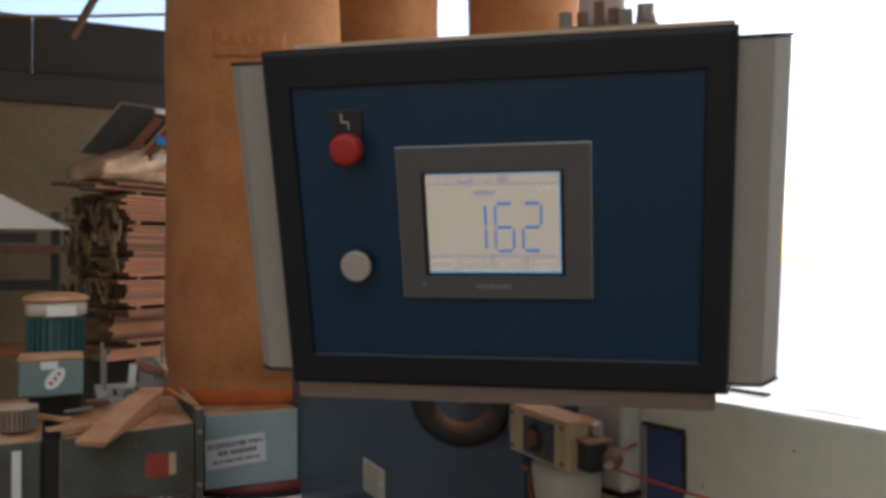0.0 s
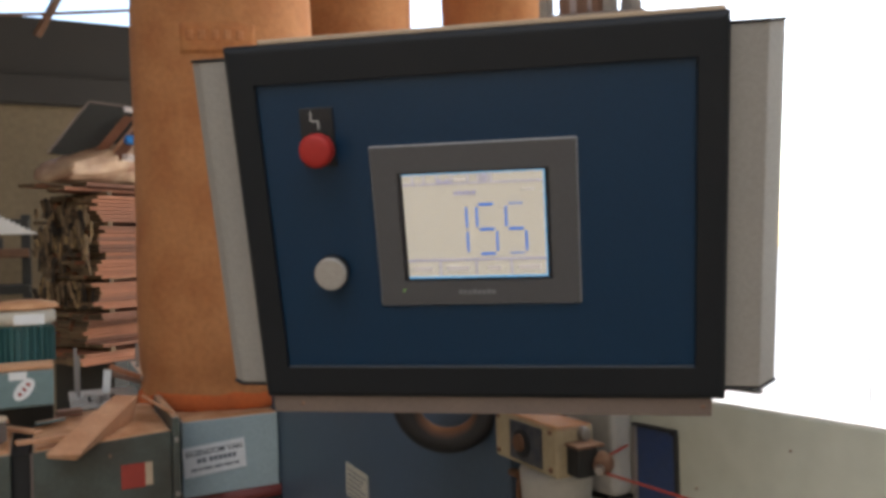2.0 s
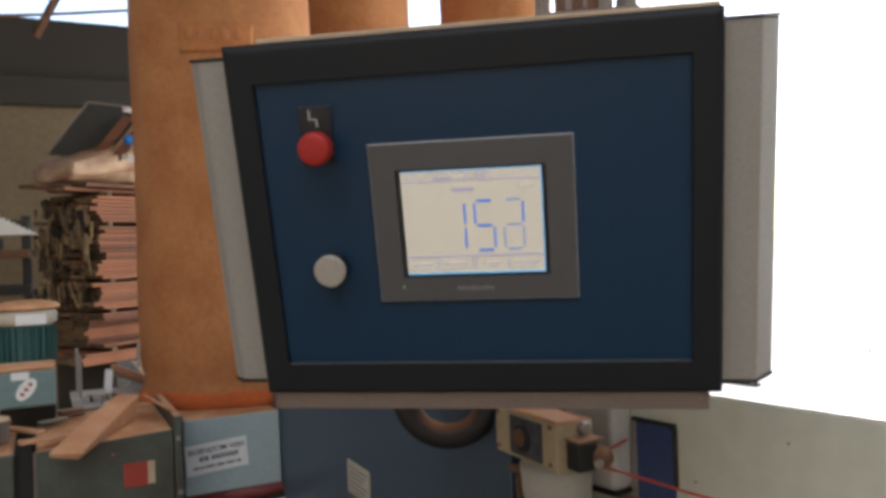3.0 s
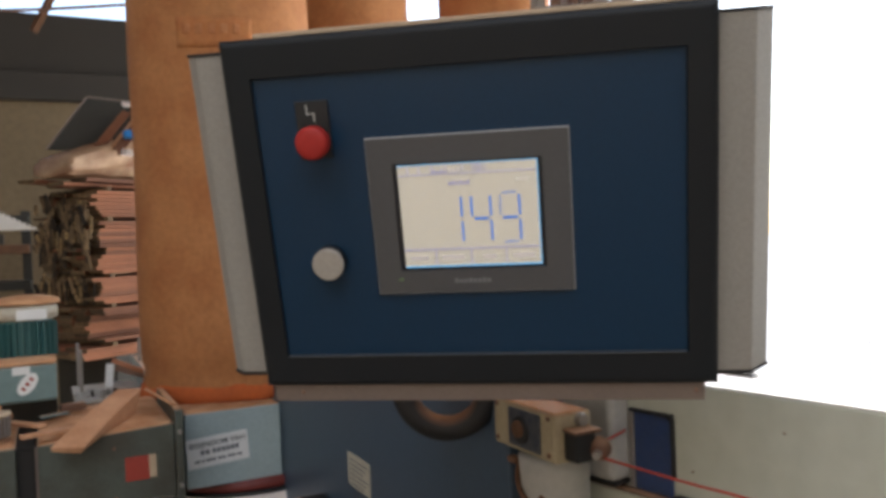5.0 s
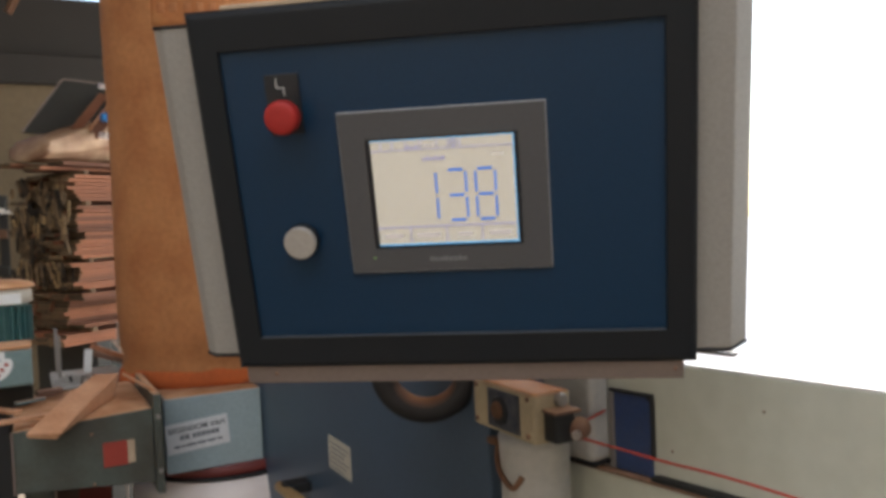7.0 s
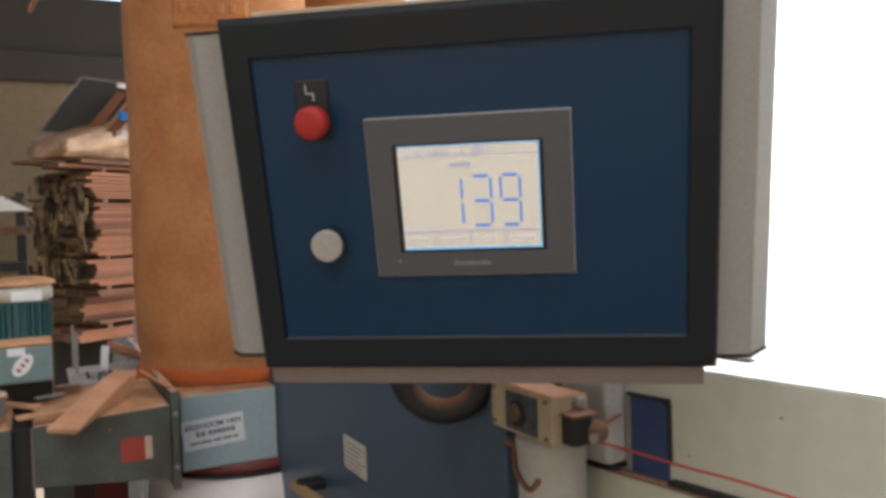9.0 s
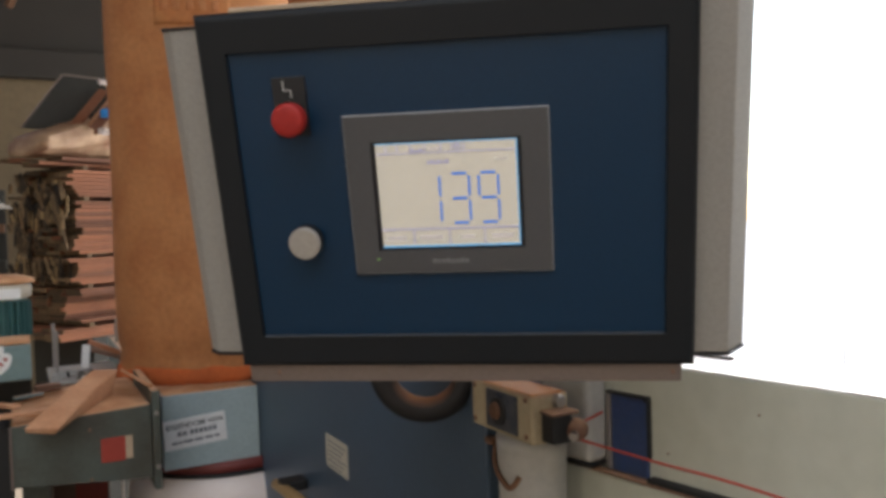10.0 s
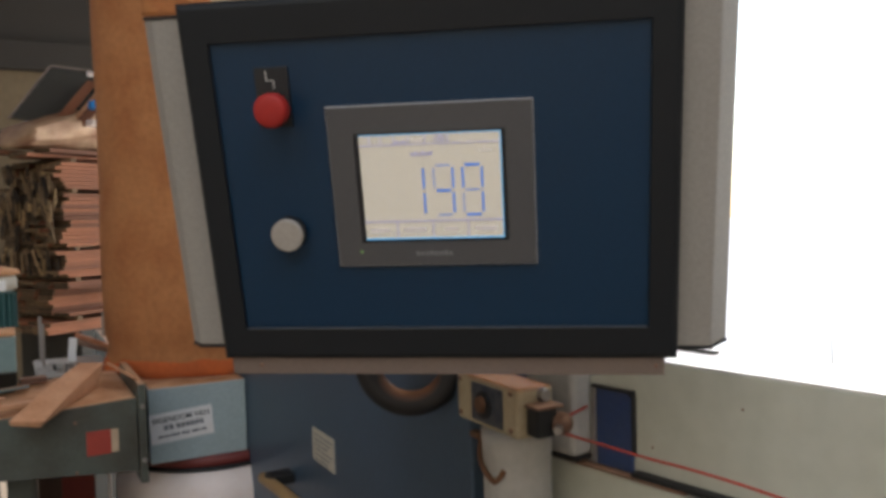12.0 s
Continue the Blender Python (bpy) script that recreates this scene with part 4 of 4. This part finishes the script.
def board_stack():
    random.seed(11)
    t = thing("board_stack", "tall stack of reddish sawn boards with ragged grey ends", "board stack", STACK)
    meshes = []
    for k in range(6):
        th, wd = 0.0165 + 0.0012 * (k % 3), 0.118
        bm = box(0, 1.5, 0, wd, 0, th, 0.002, 1)
        for v in bm.verts:
            v.co.z += 0.002 * noise.noise((v.co.x * 2, k, 0))
            if v.co.x < 0.1:
                v.co.x += 0.012 * noise.noise((v.co.y * 60, v.co.z * 90, k * 3.1))
        me = mesh_of("board", bm, [M_BOARD, M_BOARDEND])
        for p in me.polygons:
            if abs(p.normal.x) > 0.6:
                p.material_index = 1
        meshes.append(me)
    gaps = (1.118, 1.305, 1.462, 1.768)
    z = 1.035
    for g in (*gaps, 1.93):
        while z < g - 0.024:
            for j in range(1 if 1.135 < z < 1.25 else 0, 4):
                ob = new("board", random.choice(meshes))
                ob.parent = t
                deep = 0.030 * random.random() + (0.035 if random.random() < 0.06 else 0) + (0.10 if z < 1.11 else 0) - (random.uniform(0.02, 0.06) if random.random() < 0.2 else 0)
                ob.matrix_basis = pose(0.01 - deep, 0.002 + j * 0.121 + random.uniform(-0.006, 0.006), z, 0, 0, random.uniform(-0.5, 0.5))
            z += 0.0197
        for x in (0.05, 0.55, 1.1):
            part("spacer", box(x, x + 0.03, -0.004, 0.48, z, z + 0.019, 0.001), M_BOARDEND, t)
        z = max(z + 0.020, g)
    for x in (0.06, 0.55, 1.1):
        part("bearer", box(x, x + 0.38, -0.01, 0.49, 0.0, 1.0345, 0.004), M_DARKBOARD, t, "dark timber bearer")
    top = z
    # torn bark and splintered strips along the ragged ends
    strips = []
    for k in range(7):
        w, h = 0.010 + 0.006 * (k % 4), 0.025 + 0.014 * k
        bm = box(-0.004, 0.004, 0, w, 0, h, 0.001, 1)
        for v in bm.verts:
            v.co.y += 0.008 * noise.noise((v.co.z * 14, k * 3.3, 0)) + 0.010 * (v.co.z / h) * ((k % 3) - 1)
            v.co.x += 0.010 * noise.noise((v.co.z * 11, k * 5.1, 4))
        strips.append(mesh_of("bark_strip", bm, [M_BARK, M_BARK_PALE, M_BOARDEND][k % 3]))
    for i in range(150):
        ob = new("bark_strip", random.choice(strips))
        ob.parent = t
        ob.matrix_basis = pose(-0.030 - 0.030 * random.random(), random.uniform(0.0, 0.46), random.choice((random.uniform(1.48, 1.72), random.uniform(1.31, 1.40), random.uniform(1.60, 1.84))), random.uniform(-22, 22), random.uniform(-8, 8), random.uniform(-30, 30))
    # loose boards on top, over the ends
    for i, (x, y, rz, dz) in enumerate(((-0.16, 0.05, 4, 0.0), (-0.10, 0.17, -3, 0.0), (-0.05, 0.02, 2, 0.023), (-0.20, 0.22, 7, 0.023))):
        ob = new("board", meshes[i])
        ob.parent = t
        ob.matrix_basis = pose(x, y, top + dz, 0, 0, rz)
    return top + 0.046


STACK_TOP = board_stack()


def film_bundle():
    t = thing("film_bundle", "crumpled beige film-wrapped bundle lying on the board stack", "bundle", STACK @ pose(0, 0, STACK_TOP))
    # a long wedge under stretched film, its folds running along it
    bm, rings, m = bmesh.new(), [], 40
    for i in range(49):
        x = -0.150 + 0.66 * i / 48
        end = min(1, 0.45 + i / 3 * 0.55)
        height, half = (0.100 + 0.40 * max(0, x + 0.14)) * end, 0.17 * end
        ring = []
        for k in range(m):
            a = 2 * math.pi * k / m
            f = 1 + 0.16 * noise.noise((math.cos(a) * 2.6, math.sin(a) * 2.6, x * 2.0)) - 0.26 * abs(noise.noise((math.cos(a) * 5, math.sin(a) * 5, x * 3.5)))
            c, q = math.cos(a), math.sin(a)
            ring.append(bm.verts.new((x, 0.20 + half * f * math.copysign(abs(c) ** 0.8, c), height * (0.5 + 0.5 * f * math.copysign(abs(q) ** 0.7, q)))))
        rings.append(ring)
    for p, q in zip(rings, rings[1:]):
        for k in range(m):
            bm.faces.new((p[k], p[(k + 1) % m], q[(k + 1) % m], q[k]))
    bm.faces.new(rings[0])
    bm.faces.new(rings[-1][::-1])
    bmesh.ops.recalc_face_normals(bm, faces=bm.faces[:])
    part("film", bm, M_WRAP, t, smooth=True)
    u = thing("leaning_panels", "dark grey panel and brown boards leaning on the film bundle", "panels", pose(0, 4.10, 2.08))
    dark = prism([(-0.275, 0.06), (-0.07, 0.355), (0.34, 0.32), (0.20, 0.02)], "y", -0.006, 0.006, 0.001)
    part("dark_panel", dark, M_DARKBOARD, u).matrix_basis = pose(0, 0, 0, -12)
    edge = prism([(-0.072, 0.356), (-0.070, 0.366), (0.342, 0.331), (0.341, 0.321)], "y", -0.008, 0.008)
    part("edge_strip", edge, M_STRIP, u, "grey panel edge").matrix_basis = pose(0, 0, 0, -12)
    edge = prism([(-0.285, 0.062), (-0.080, 0.362), (-0.071, 0.358), (-0.276, 0.060)], "y", -0.008, 0.008)
    part("edge_strip", edge, M_STRIP, u, "grey panel edge").matrix_basis = pose(0, 0, 0, -12)
    for dx, dz, m in ((0.0, 0.0, M_BOARD), (0.075, -0.012, M_PLANK), (0.13, 0.03, M_BOARD)):
        b = prism([(-0.115 + dx, 0.0 + dz), (0.10 + dx, 0.285 + dz), (0.145 + dx, 0.275 + dz), (-0.06 + dx, -0.01 + dz)], "y", -0.008, 0.008, 0.001)
        part("brown_board", b, m, u).matrix_basis = pose(0, -0.05 - dx * 0.3, 0, -14)
    for x, y, z, w, h, seed in ((0.127, -0.08, 0.294, 0.075, 0.022, 1.0), (0.113, -0.16, 0.023, 0.085, 0.030, 7.0)):
        scrap = rough_sheet(-w / 2, w / 2, -0.03, 0.03, 0, h, 14, 10, 40, seed)
        scrap.transform(pose(x, y, z, 35, 6, 0))
        part("film_scrap", scrap, M_SACK, u, "pale crumpled film scrap", smooth=True)
    part("blue_tub", box(0.085, 0.20, -0.16, -0.09, 0.105, 0.150, 0.014), M_BLUE, u, "bright blue plastic tub")


film_bundle()


def ribbed_sheet():
    """A white sheet, its sloping upper edge in small waves, standing in for a bright lamp fixture."""
    top = [(-0.95 + 0.62 * i / 240, 0.335 - 0.335 * i / 240 + 0.0035 * math.sin(i * math.pi / 2.5)) for i in range(241)]
    t = thing("ribbed_sheet", "white wavy-edged sheet standing in for a lamp fixture", "sheet", pose(0, 2.0, 1.655, -8))
    part("sheet", prism([(-0.95, 0.0), *top], "y", -0.003, 0.003), M_SHEET, t)
    rack = thing("rack", "dark steel rack carrying a white sheet", "rack")
    part("post", box(-0.94, -0.90, 2.02, 2.06, 0, 1.95, 0.003), M_DARKBOARD, rack)
    part("arm", box(-0.94, -0.42, 2.004, 2.03, 1.615, 1.645, 0.003), M_DARKBOARD, rack)


ribbed_sheet()


def far_things():
    s = thing("far_rack", "dark storage rack with brown boards along the back wall", "rack", pose(-0.9, 5.8, 0))
    for x in (-0.9, 0.45):
        part("upright", box(x, x + 0.06, -0.03, 0.03, 0, 1.9, 0.004), M_DARKBOARD, s)
    for z, m in ((0.9, M_BOARD), (1.35, M_DARKBOARD), (1.6, M_RUST), (1.8, M_DARKBOARD)):
        part("shelf", box(-0.9, 0.5, -0.25, 0.25, z, z + 0.06, 0.003), m, s)
    p = thing("yard_post", "pale steel post with a short arm standing in the yard", "post", pose(7.52, 5.0, -0.21))
    part("post", tube((0, 0, 0), (0, 0, 0.54), 0.011, None, 10), M_STEEL, p)
    part("arm", tube((-0.19, 0.03, 0.54), (0.011, 0, 0.54), 0.010, None, 10), M_STEEL, p)


far_things()


def motions():
    """The reading on the display: the bars rise, linger under the film while they change, and sink."""
    last = frame(SECONDS)
    for seg, place, key, x, z in segment_parts:
        states = [(t, key in SEGMENTS[str(value)[place]]) for t, value in READING]
        changes = [(t, on) for (_, was), (t, on) in zip(states, states[1:]) if on != was]

        def depth(f):
            now = (f - 1) / FPS
            for t, on in changes:
                if (-0.05 < now - t < 0.10) if on else (-0.12 < now - t < 0.15):
                    return HALF
            return LIT if [on for t, on in states if t <= now][-1] else DARK

        depths = {f: depth(f) for f in range(1, last + 1)}
        keyed = {1, last}
        for f in range(2, last + 1):
            if depths[f] != depths[f - 1]:
                keyed.update(k for k in (f - 2, f - 1, f, f + 1) if 1 <= k <= last)
        walk(seg, [((f - 1) / FPS, pose(x, depths[f], z)) for f in sorted(keyed)])


motions()
